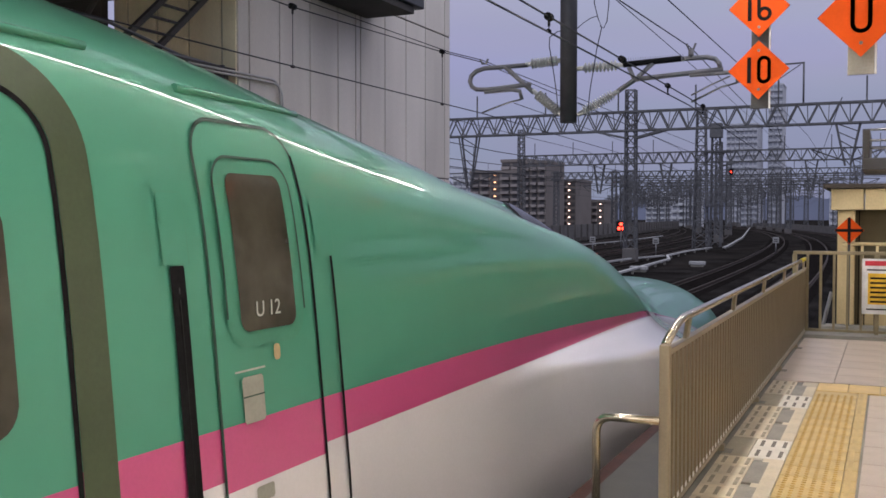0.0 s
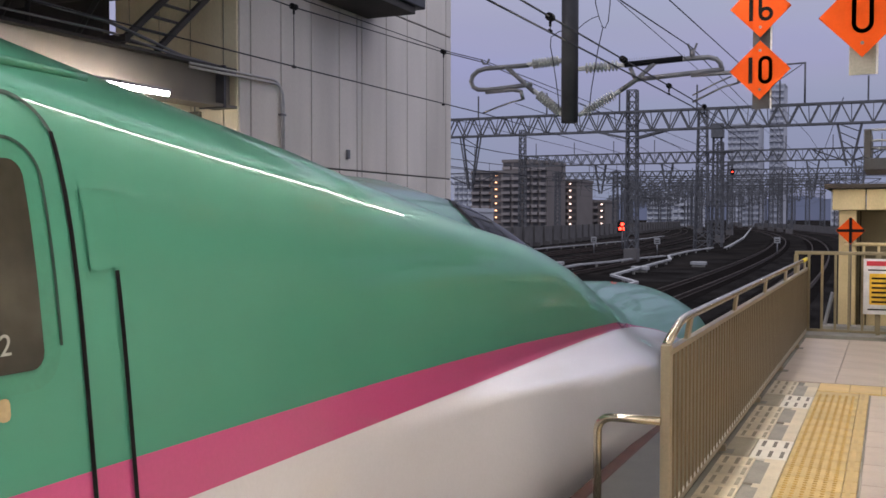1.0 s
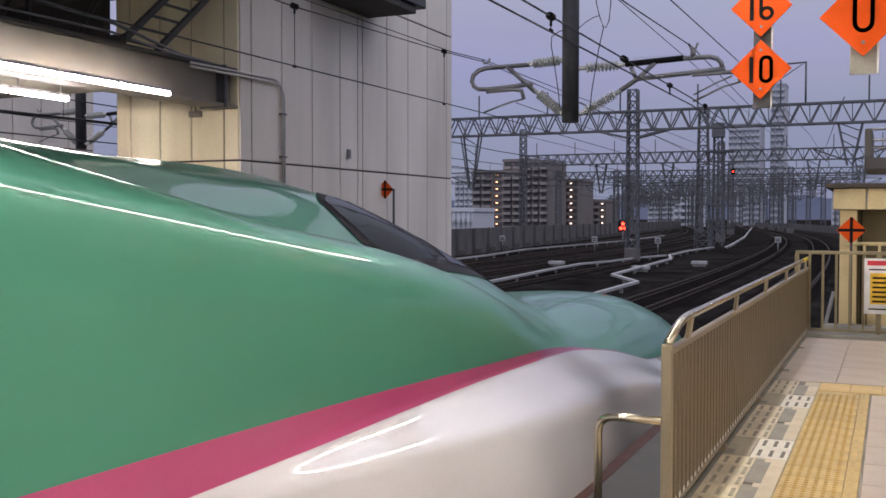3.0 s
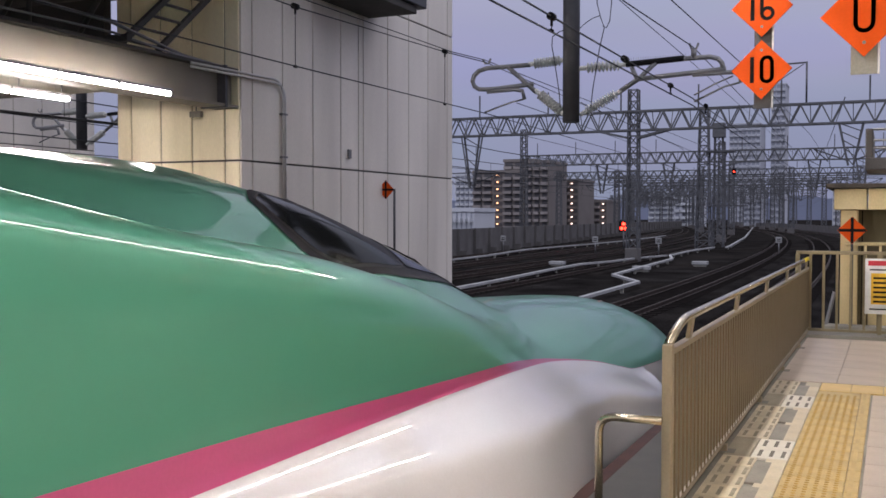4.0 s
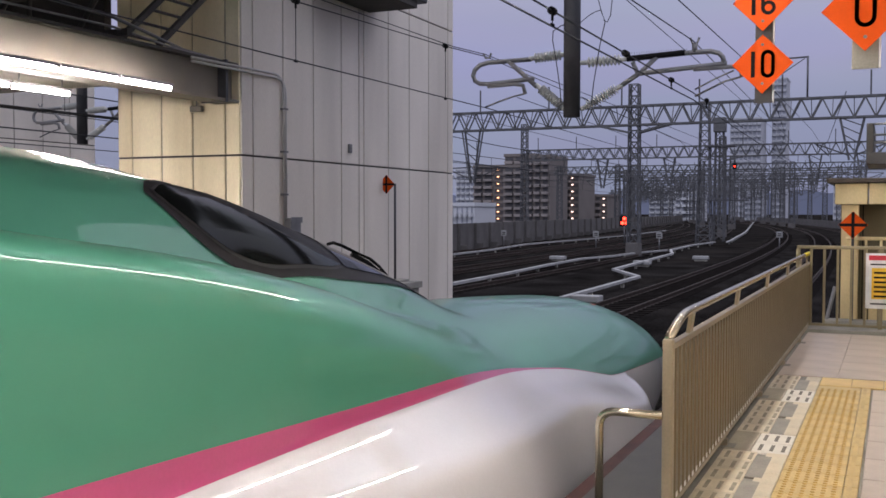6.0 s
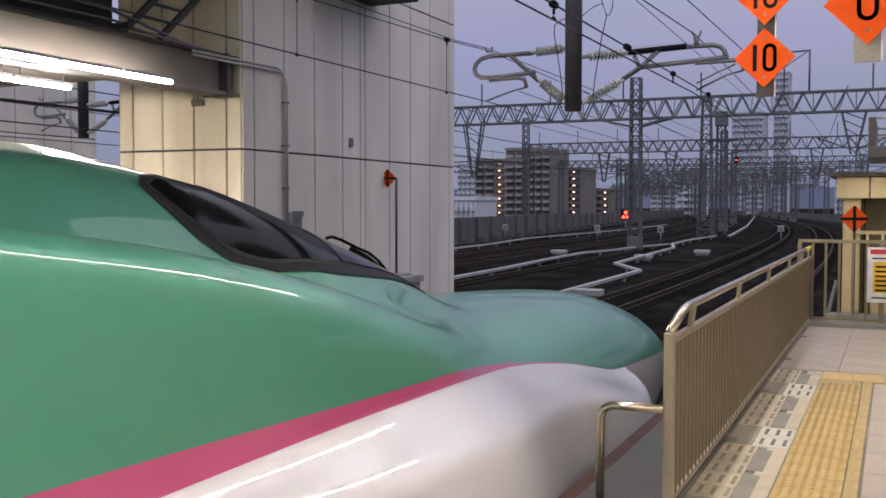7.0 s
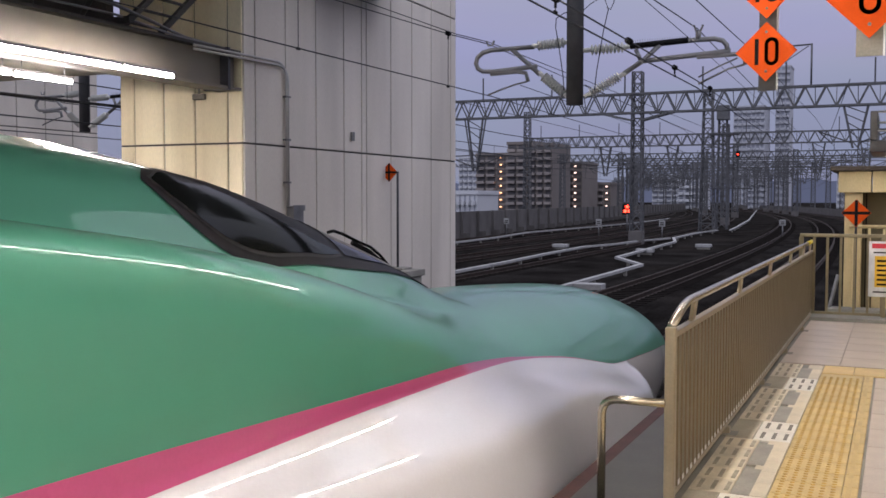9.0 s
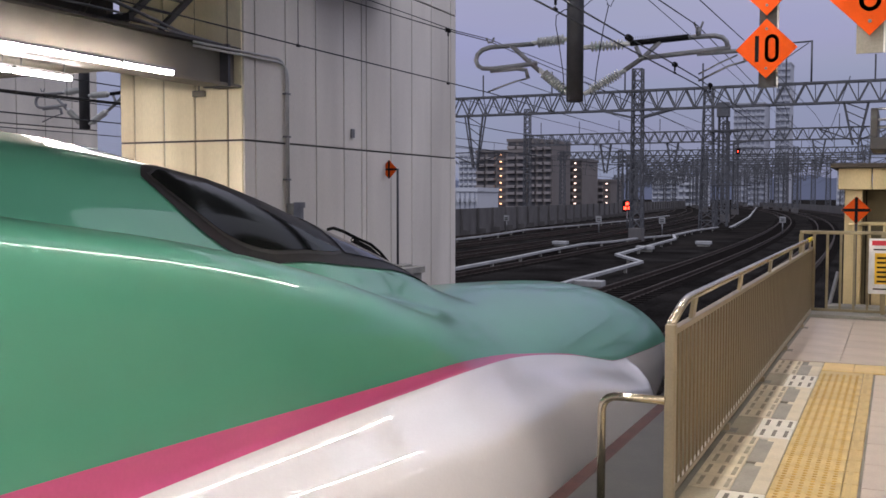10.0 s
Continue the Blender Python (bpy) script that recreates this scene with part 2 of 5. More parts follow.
def table(rows):
    us, vs = zip(*rows)

    def f(u):
        if u <= us[0]:
            return vs[0]
        for i in range(len(us) - 1):
            if u <= us[i + 1]:
                # monotone cubic between the rows
                h = us[i + 1] - us[i]
                d = (vs[i + 1] - vs[i]) / h
                d0 = (vs[i] - vs[i - 1]) / (us[i] - us[i - 1]) if i else d
                d2 = (vs[i + 2] - vs[i + 1]) / (us[i + 2] - us[i + 1]) if i + 2 < len(us) else d
                m0 = 0 if d0 * d <= 0 else 2 * d0 * d / (d0 + d)
                m1 = 0 if d2 * d <= 0 else 2 * d2 * d / (d2 + d)
                t = (u - us[i]) / h
                return ((2 * t ** 3 - 3 * t * t + 1) * vs[i] + (t ** 3 - 2 * t * t + t) * h * m0
                        + (-2 * t ** 3 + 3 * t * t) * vs[i + 1] + (t ** 3 - t * t) * h * m1)
        return vs[-1]
    return f


# ---- ground and platforms ----
GROUND = -1.45
bm = bmesh.new()
box_into(bm, -1500, 1500, -300, 3000, GROUND - 0.6, GROUND)
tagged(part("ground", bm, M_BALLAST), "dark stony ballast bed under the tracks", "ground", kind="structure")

EDGE = -1.72
platform = tagged(part("platform", box(EDGE, 7.5, -14, 15.35, GROUND, -0.016), M_CONC), "concrete station platform with tiled top", "platform", kind="structure")
part("edge_nosing", box(EDGE - 0.10, EDGE, -14, 15.3, -0.20, -0.004, 0.008), M_BROWN, platform, "red-brown edge nosing")


# ---- the train ----
TIP_Y, TRAIN_X, RAIL_Z = 14.7, -3.9, -1.25
f_top = table([(0, -.36), (.1, -.16), (.3, 0.0), (.6, .16), (1, .31), (1.6, .48), (2.7, .68), (4.4, .82), (5.5, .88), (6.2, .91), (6.8, .93), (7.5, .98), (8.5, 1.13), (9.5, 1.31), (10.5, 1.485), (11.5, 1.66), (12.5, 1.815), (13.4, 1.95), (14.2, 2.09), (14.8, 2.195), (15.4, 2.30), (16.3, 2.45), (17, 2.58), (18, 2.66), (20, 2.70), (27, 2.70)])
f_mid = table([(0, -.36), (6.8, .90), (7.0, .915), (7.3, 1.02), (8.3, 1.385), (9.04, 1.60), (9.5, 1.74), (10.2, 1.92), (10.8, 2.025), (11.5, 2.075), (12.2, 2.085), (13, 2.10), (14, 2.15), (15, 2.28)])
f_wide = table([(0, 0.02), (.05, .34), (.15, .56), (.3, .74), (.8, 1.0), (1.5, 1.12), (3, 1.26), (5, 1.38), (7, 1.50), (9, 1.58), (12, 1.65), (15, 1.68), (27, 1.68)])
f_round = table([(0, 2.0), (4, 2.1), (6, 2.3), (8, 2.6), (9, 3.6), (10, 5.4), (11.2, 8.0), (12.6, 8.2), (14.5, 6.4), (16, 5.7), (27, 5.7)])
f_waist = table([(0, -.385), (.1, -.40), (1, -.42), (4, -.48), (6, -.48), (8, -.40), (10, -.15), (12, .15), (15, .45), (18, .6), (27, .6)])
f_pink_top = table([(0, -.37), (.1, -.33), (.6, -.27), (3.1, -.07), (4.7, .06), (5.2, .15), (6.3, .36), (7.4, .52), (7.95, .60), (9.35, .755), (10.7, .823), (11.35, .853), (12.7, .91), (14.7, .95), (17.7, .965), (27, .97)])
f_pink_low = table([(0, -.38), (.1, -.335), (.6, -.272), (3.1, -.072), (4.7, .058), (5.2, .148), (6.3, .35), (7.4, .502), (8.4, .61), (9.6, .70), (11, .738), (13, .75), (17, .765), (27, .77)])
f_lip = table([(4.02, 0), (4.1, .25), (4.2, .5), (4.35, .75), (4.7, .93), (5.5, 1.0), (9.5, 1.0), (10.7, .88), (12, .55), (13.5, .2), (15.0, 0)])
f_bottom = table([(0, -.42), (.05, -.6), (.2, -.78), (.6, -.92), (1.5, -1.0), (4, -1.02), (27, -1.02)])
f_lean = table([(0, 0), (6, 0), (9, .03), (12, .07), (14, .09), (27, .09)])
f_tilt = table([(0, 47), (.2, 39), (.42, 29), (.58, 31), (.72, 40), (.86, 56), (1, 70)])
f_canopy_w = table([(6.8, .7), (8, .88), (9.5, .9), (10.5, .84), (11.5, .86), (13, 1.0), (15, 1.1)])
f_dip = table([(7.2, 0), (8.2, .03), (9.5, .10), (10.5, .175), (12, .175), (13.3, .06), (14.5, 0)])


def eased(f, r, lo):
    """The same profile with its curvature evened out behind lo."""
    return lambda u: f(u) if u < lo else sum(f(u + r * k / 4) for k in range(-4, 5)) / 9


f_top, f_mid, f_wide = eased(f_top, 0.7, 1.6), eased(f_mid, 0.25, 7.4), eased(f_wide, 0.8, 1.5)
f_round, f_waist = eased(f_round, 0.8, 3), eased(f_waist, 0.8, 3)
f_pink_top, f_pink_low = eased(f_pink_top, 0.35, 7.9), eased(f_pink_low, 0.35, 7.9)


def section(u, n_top=56):
    """Half cross-section of the car body at u metres behind the tip: (x, z, zone) from roof to underside."""
    w, zt, n = f_wide(u), f_top(u), f_round(u)
    zp = f_pink_top(u)
    zl = min(f_pink_low(u), zp - 0.004)
    zm = min(f_waist(u), zl - 0.01)
    lean = f_lean(u)
    rise, cw = (max(0.0, f_mid(u) - zt), f_canopy_w(u)) if 6.8 < u < 15 else (0.0, 1.0)

    def theta(z):
        c = max(0.0, min(1.0, (z - zm) / (zt - zm)))
        return math.acos(min(1, c ** (n / 2)))
    tp, tl = theta(min(zp, zt - 0.002)), theta(min(zl, zt - 0.004))
    out = []

    def at(th):
        x = w * max(0, math.sin(th)) ** (2 / n)
        z = zm + (zt - zm) * max(0, math.cos(th)) ** (2 / n)
        x -= lean * max(0.0, z - zm) * x / w
        if rise > 0 and x < cw:
            z += rise * (1 - (x / cw) ** 2.2) ** 1.1
        if rise > 0:
            z -= f_dip(u) * math.exp(-((x - cw) / (0.36 if x > cw else 0.26)) ** 2)
        return x, z
    for i in range(n_top + 1):
        k = i / n_top
        x, z = at(tp * (0.35 * k + 0.65 * k * k))
        out.append((x, z, 0))
    for i in range(1, 4):
        x, z = at(tp + (tl - tp) * i / 3)
        out.append((x, z, 1))
    lip = f_lip(u) if 4.02 < u < 15.0 else 0.0
    zb = f_bottom(u)
    k_low = 2.2 + min(1, u / 6) * 5.0
    # the white flank: plain, or swelling out as a sloping shelf with a rolled edge below the stripe
    xe, ze, _ = out[-1]
    swell, step = min(1.0, lip / 0.35), lip * 0.60 / 16
    bx, bz = xe, ze
    for i in range(1, 17):
        k = i / 16
        x, z = at(tl + (math.pi / 2 - tl) * k ** 0.8)
        tilt = radians(f_tilt(k))
        bx, bz = bx + step * math.cos(tilt), bz - step * math.sin(tilt)
        out.append((x + (bx - x) * swell, z + (bz - z) * swell, 2))
    zm, lip = out[-1][1], out[-1][0] - w
    for i in range(1, 25):
        k = i / 24
        a = math.pi / 2 * k ** 1.7
        x = w * max(0.0, math.cos(a)) ** (2 / k_low)
        z = zm - (zm - zb) * math.sin(a) ** (2 / k_low)
        flare = swell * 0.14 * math.sin(math.pi / 2 * min(1.0, (zm - z) / 0.45))
        out.append((x + (lip + flare) * (1 if k < 0.75 else max(0, (1 - k) / 0.25)), z, 2))
    return out


def side_point(u, z):
    """x of the body side at height z."""
    s = section(u)
    for (xa, za, _), (xb, zb, _) in zip(s, s[1:]):
        if xa > 0.4 and zb <= z <= za:
            return xa + (xb - xa) * (za - z) / max(1e-6, za - zb)
    return f_wide(u)


def make_train():
    tr = thing("high_speed_train", (TRAIN_X, TIP_Y, 0), "green and white long-nosed bullet train with pink stripe on the track", "train")
    us = [0.003, .02, .05, .09, .15, .22, .3, .4, .5, .62, .76, .9] + [1.05 + .16 * i for i in range(19)]
    us += [4.02 + .06 * i for i in range(12)] + [4.78 + .16 * i for i in range(12)] + [6.75 + .1 * i for i in range(50)] + [11.85 + .2 * i for i in range(32)] + [18.3 + .6 * i for i in range(14)]
    bm = bmesh.new()
    rows = []
    for u in us:
        s = section(u)
        rows.append(([bm.verts.new((x, -u, z)) for x, z, _ in s], [bm.verts.new((-x, -u, z)) for x, z, _ in s[1:]], [zone for _, _, zone in s]))
    for (a, a2, zo), (b, b2, _) in zip(rows, rows[1:]):
        for i in range(len(a) - 1):
            f = bm.faces.new((a[i], a[i + 1], b[i + 1], b[i]))
            f.material_index, f.smooth = zo[i + 1], True
        m1, m2 = [a[0]] + a2, [b[0]] + b2
        for i in range(len(m1) - 1):
            f = bm.faces.new((m1[i + 1], m1[i], m2[i], m2[i + 1]))
            f.material_index, f.smooth = zo[i + 1], True
        f = bm.faces.new((a[-1], m1[-1], m2[-1], b[-1]))
        f.material_index = 2
    for r, flip in ((rows[0], False), (rows[-1], True)):
        loop = r[0] + r[1][::-1]
        f = bm.faces.new(loop[::-1] if flip else loop)
        f.material_index = 2
    bmesh.ops.recalc_face_normals(bm, faces=bm.faces[:])
    part("body", bm, [M_GREEN, M_PINK, M_WHITE], tr, "glossy green, pink and white car body")
    return tr


train = make_train()


# ---- the train's fittings ----
def skin(u0, u1, z0, z1, off, corner=0.0, rows=22, slant=0.0):
    """A rounded patch that lies on the near body side, from u0 to u1 (behind the tip) and z0 to z1."""
    bm = bmesh.new()
    prev = None
    for i in range(rows + 1):
        k = i / rows
        k = 0.5 - 0.5 * math.cos(math.pi * k)
        z = z0 + (z1 - z0) * k
        d = min(z - z0, z1 - z)
        inset = corner - math.sqrt(max(0, corner ** 2 - (corner - d) ** 2)) if d < corner else 0.0
        a, b = u0 + inset, u1 - inset
        sh = slant * (z - z0)
        line = []
        for j in range(5):
            u = a + (b - a) * j / 4 + sh
            line.append(bm.verts.new((side_point(u, z) + off, -u, z + off * 0.25)))
        if prev:
            for j in range(4):
                f = bm.faces.new((prev[j + 1], prev[j], line[j], line[j + 1]))
                f.smooth = True
        prev = line
    return bm


def band(pts, width, off):
    """A narrow strip on the near body side along (u, z) points."""
    bm = bmesh.new()
    prev = None
    for i, (u, z) in enumerate(pts):
        ua, za = pts[max(0, i - 1)]
        ub, zb = pts[min(len(pts) - 1, i + 1)]
        du, dz = ub - ua, zb - za
        ln = math.hypot(du, dz) or 1
        nu, nz = -dz / ln * width / 2, du / ln * width / 2
        line = [bm.verts.new((side_point(u + s * nu, z + s * nz) + off, -(u + s * nu), z + s * nz + off * 0.2)) for s in (-1, 1)]
        if prev:
            bm.faces.new((prev[0], prev[1], line[1], line[0]))
        prev = line
    return bm


def door_loop(u0, u1, z0, z1, r, n=14):
    """Outline of a door: up one side, round the top corners, down the other side."""
    pts = [(u0, z0 + (z1 - r - z0) * i / 14) for i in range(15)]
    pts += [(u0 + r - r * math.cos(a), z1 - r + r * math.sin(a)) for a in (math.pi / 2 * i / n for i in range(1, n + 1))]
    pts += [(u0 + r + (u1 - u0 - 2 * r) * i / 4, z1) for i in range(1, 4)]
    pts += [(u1 - r + r * math.sin(a), z1 - r + r * math.cos(a)) for a in (math.pi / 2 * i / n for i in range(n + 1))]
    pts += [(u1, z1 - r - (z1 - r - z0) * i / 14) for i in range(1, 15)]
    return pts


def canopy_z(u, x):
    s = section(u)
    for (xa, za, _), (xb, zb, _) in zip(s, s[1:]):
        if xa <= x <= xb:
            return za + (zb - za) * (x - xa) / max(1e-6, xb - xa)
    return s[0][1]


f_cab_out = table([(7.0, .02), (7.12, .26), (7.4, .42), (7.8, .53), (8.4, .63), (9.0, .72), (9.6, .765), (10.1, .765), (10.4, .735), (10.6, .68), (10.72, .62), (10.80, .56), (10.86, .49)])
f_cab_in = table([(7.0, 0), (9.95, 0.0), (10.2, .10), (10.45, .22), (10.65, .33), (10.78, .41), (10.86, .48)])
f_side_low = table([(9.25, .665), (9.4, .695), (9.6, .715), (10.0, .72), (10.25, .70), (10.45, .66), (10.60, .60), (10.72, .54), (10.78, .49)])
f_side_up = table([(9.25, .655), (9.4, .64), (9.6, .60), (9.8, .54), (10.0, .48), (10.2, .43), (10.4, .40), (10.62, .405), (10.78, .47)])


def cab_patch(u0, u1, lo, hi, off, sides=(1, -1), rows=60):
    """A sheet on the raised cockpit between two outlines, on one side or both."""
    bm = bmesh.new()
    for sgn in sides:
        prev = None
        for i in range(rows + 1):
            u = u0 + (u1 - u0) * i / rows
            a, b = max(0, lo(u)), hi(u)
            line = []
            for j in range(13):
                x = a + (b - a) * j / 12
                line.append(bm.verts.new((sgn * (x + off * 0.6 * x), -u + off * 0.35, canopy_z(u, x) + off)))
            if prev:
                for j in range(12):
                    v = (prev[j], prev[j + 1], line[j + 1], line[j])
                    f = bm.faces.new(v if sgn > 0 else v[::-1])
                    f.smooth = True
            prev = line
    bmesh.ops.remove_doubles(bm, verts=bm.verts, dist=0.003)
    return bm


def text_mesh(name, body, size, mat, m, parent=None, extrude=0.001):
    cu = bpy.data.curves.new(name, "FONT")
    cu.body, cu.size, cu.extrude, cu.align_x, cu.align_y = body, size, extrude, "CENTER", "CENTER"
    tmp = bpy.data.objects.new(name, cu)
    scene.collection.objects.link(tmp)
    dg = bpy.context.evaluated_depsgraph_get()
    me = bpy.data.meshes.new_from_object(tmp.evaluated_get(dg))
    bpy.data.objects.remove(tmp)
    me.materials.clear()
    ob = part(name, me, mat, parent)
    ob.matrix_local = m
    return ob


def fit_train():
    D = TIP_Y
    part("windscreen_frame", cab_patch(7.0, 10.86, f_cab_in, f_cab_out, 0.008, (1, -1), 90), M_CABFRAME, train, "black surround of the cab windows", True)
    part("windscreen", cab_patch(7.22, 9.18, lambda u: 0.0, lambda u: f_cab_out(u) - .075, 0.014, (1, -1), 40), M_GLASS, train, "dark wrapped windscreen glass", True)
    for side in (1, -1):
        gk = part("side_gasket", cab_patch(9.235, 10.795, lambda u: f_side_up(u) - .014, lambda u: f_side_low(u) + .014, 0.012, (side,)), M_GASKET, train, "grey seal round the cab side window", True)
        part("side_window", cab_patch(9.25, 10.78, f_side_up, f_side_low, 0.016, (side,)), M_GLASS, gk, "dark cab side glass", True)
    # wiper arm with its blade
    w = part("wiper", pipe([(-0.10, -6.96, 1.05), (-0.14, -7.02, 1.16), (-0.22, -7.06, 1.27), (-0.28, -7.12, 1.34), (-0.34, -7.27, 1.40), (-0.40, -7.39, 1.46), (-0.42, -7.51, 1.49), (-0.42, -7.60, 1.48)], 0.014, 6), M_BLACK, train, "black wiper arm")
    part("wiper_blade", pipe([(-0.06, -7.07, 1.10), (-0.14, -7.17, 1.21), (-0.22, -7.26, 1.31), (-0.30, -7.41, 1.39)], 0.022, 6), M_BLACK, w)
    part("wiper_pivot", rod((-.10, -7.0, canopy_z(7.0, .1) - .02), (-.10, -7.0, canopy_z(7.0, .1) + .05), 0.035, 10), M_BLACK, w)
    # crew door
    u0, u1 = D + 1.56, D + 2.28
    door = part("crew_door", skin(u0, u1, 0.05, 2.12, 0.004, 0.16, 26), M_GREEN, train, "flush green crew door")
    me = door.data
    me.materials.append(M_PINK)
    me.materials.append(M_WHITE)
    for p in me.polygons:
        u, z = -p.center.y, p.center.z
        p.material_index = 0 if z > f_pink_top(u) else 1 if z > f_pink_low(u) else 2
    part("door_seam", band(door_loop(u0, u1, 0.0, 2.13, 0.16), 0.016, 0.008), M_GROOVE, door)
    fr = part("door_window_frame", skin(u0 + .10, u1 - .08, 1.24, 1.985, 0.012, 0.12), M_TRIMGREEN, door, "raised rounded window frame", True)
    part("frame_seam", band(door_loop(u0 + .10, u1 - .08, 1.36, 1.985, 0.12), 0.012, 0.016), M_GROOVE, fr)
    part("door_glass", skin(u0 + .17, u1 - .16, 1.30, 1.92, 0.017, 0.05), M_INNER, fr, "dull brown-grey door glass with reflections in its colour", True)
    text_mesh("set_letters", "U 12", 0.088, M_LETTER, Matrix.Translation((side_point(u0 + .36, 1.38) + 0.024, -(u0 + .38), 1.385)) @ pose(0, 0, 0, 88, 0, 90), fr)
    part("door_plate", skin(u0 + .44, u0 + .58, 0.95, 1.13, 0.012, 0.01, 6), M_PLATE, door, "pale metal plate")
    part("door_plate_slot", skin(u0 + .44, u0 + .58, 1.05, 1.056, 0.015, 0, 2), M_GROOVE, door)
    part("door_step_line", band([(u0 + .42 + .2 * i / 4, 1.155) for i in range(5)], 0.008, 0.012), M_LETTER, door)
    part("door_lock", skin(u0 + .42, u0 + .54, 0.64, 0.70, 0.012, 0.01, 4), M_PLATE, door, "grey lock plate")
    part("warning_sticker", skin(u0 + .305, u0 + .35, 1.17, 1.235, 0.012, 0.015, 6), material("peach_sticker", (0.40, 0.31, 0.17), 0.5), door, "small peach sticker")
    part("door_gutter", pipe([(side_point(15.92 + 1.03 * i / 12, 2.243) + .006, -(15.92 + 1.03 * i / 12), 2.243) for i in range(13)], 0.017, 8), M_GREEN, train, "rain gutter over the door")
    # handrail recesses beside the door
    for k, (a, b) in enumerate(((D + 1.38, D + 1.47), (D + 2.42, D + 2.50))):
        if k:
            r = part("handrail_recess", skin(a, b, 0.0, 1.575, 0.010, 0.004, 18), M_BLACK, train, "dark recessed handrail slot")
        else:
            r = part("recess_seam", band([(a + .005, 1.575 - 1.575 * i / 16) for i in range(17)], 0.02, 0.010), M_BLACK, train, "dark seam of the handrail cover")
        cv = part("recess_cover", skin(a - .03, b + .03, 1.58, 1.84, 0.007, 0.01, 8), M_GREEN, train)
        part("cover_edge", band(door_loop(a - .03, b + .03, 1.58, 1.84, 0.012, 4), 0.006, 0.010), M_TRIMGREEN, cv)
        if k:
            part("handrail", pipe([(side_point((a + b) / 2, z) + 0.0, -(a + b) / 2, z) for z in [1.50 - 0.1 * i for i in range(15)]], 0.012, 6), M_BLACK, r)
    part("side_seam", band([(D + 1.565, 2.02 - 2.0 * i / 20) for i in range(21)], 0.018, 0.0095), M_BLACK, train)
    # passenger door with its surround, a wide band of darker brownish olive
    v0, v1 = D + 2.95, D + 4.22
    pd = part("passenger_door", skin(v0 + .04, v1 - .04, 0.0, 2.14, 0.006, 0.2, 24), M_GREEN, train, "green sliding passenger door")
    pd.data.materials.append(M_PINK)
    pd.data.materials.append(M_WHITE)
    for p in pd.data.polygons:
        u, z = -p.center.y, p.center.z
        p.material_index = 0 if z > f_pink_top(u) else 1 if z > f_pink_low(u) else 2
    part("door_seam", band(door_loop(v0 + .04, v1 - .04, 0.0, 2.14, 0.2), 0.022, 0.010), M_BLACK, pd)
    part("door_surround", band(door_loop(v0 - .05, v1 + .05, 0.0, 2.21, 0.26), 0.15, 0.008), M_SURROUND, pd, "dull green door surround", True)
    part("door_glass", skin(v0 + .25, v1 - .25, 1.12, 1.82, 0.012, 0.10), M_INNER, pd, "", True)
    part("door_gutter", pipe([(side_point(17.38 + 1.7 * i / 12, 2.335) + .006, -(17.38 + 1.7 * i / 12), 2.335) for i in range(13)], 0.017, 8), M_GREEN, train)
    # tail lamp on the nose flank and running gear hidden behind the skirt
    for y in (-9.6, -12.1, -22.0, -24.5):
        bg = part("wheelset", rod((-0.72, y, -0.80), (0.72, y, -0.80), 0.09, 10), M_UNDER, train, "dark steel wheelset")
        for x in (-0.75, 0.75):
            part("wheel", rod((x - .06, y, -0.80), (x + .06, y, -0.80), 0.44, 20), M_UNDER, bg)


fit_train()


# ---- platform fence ----
FX = -1.155


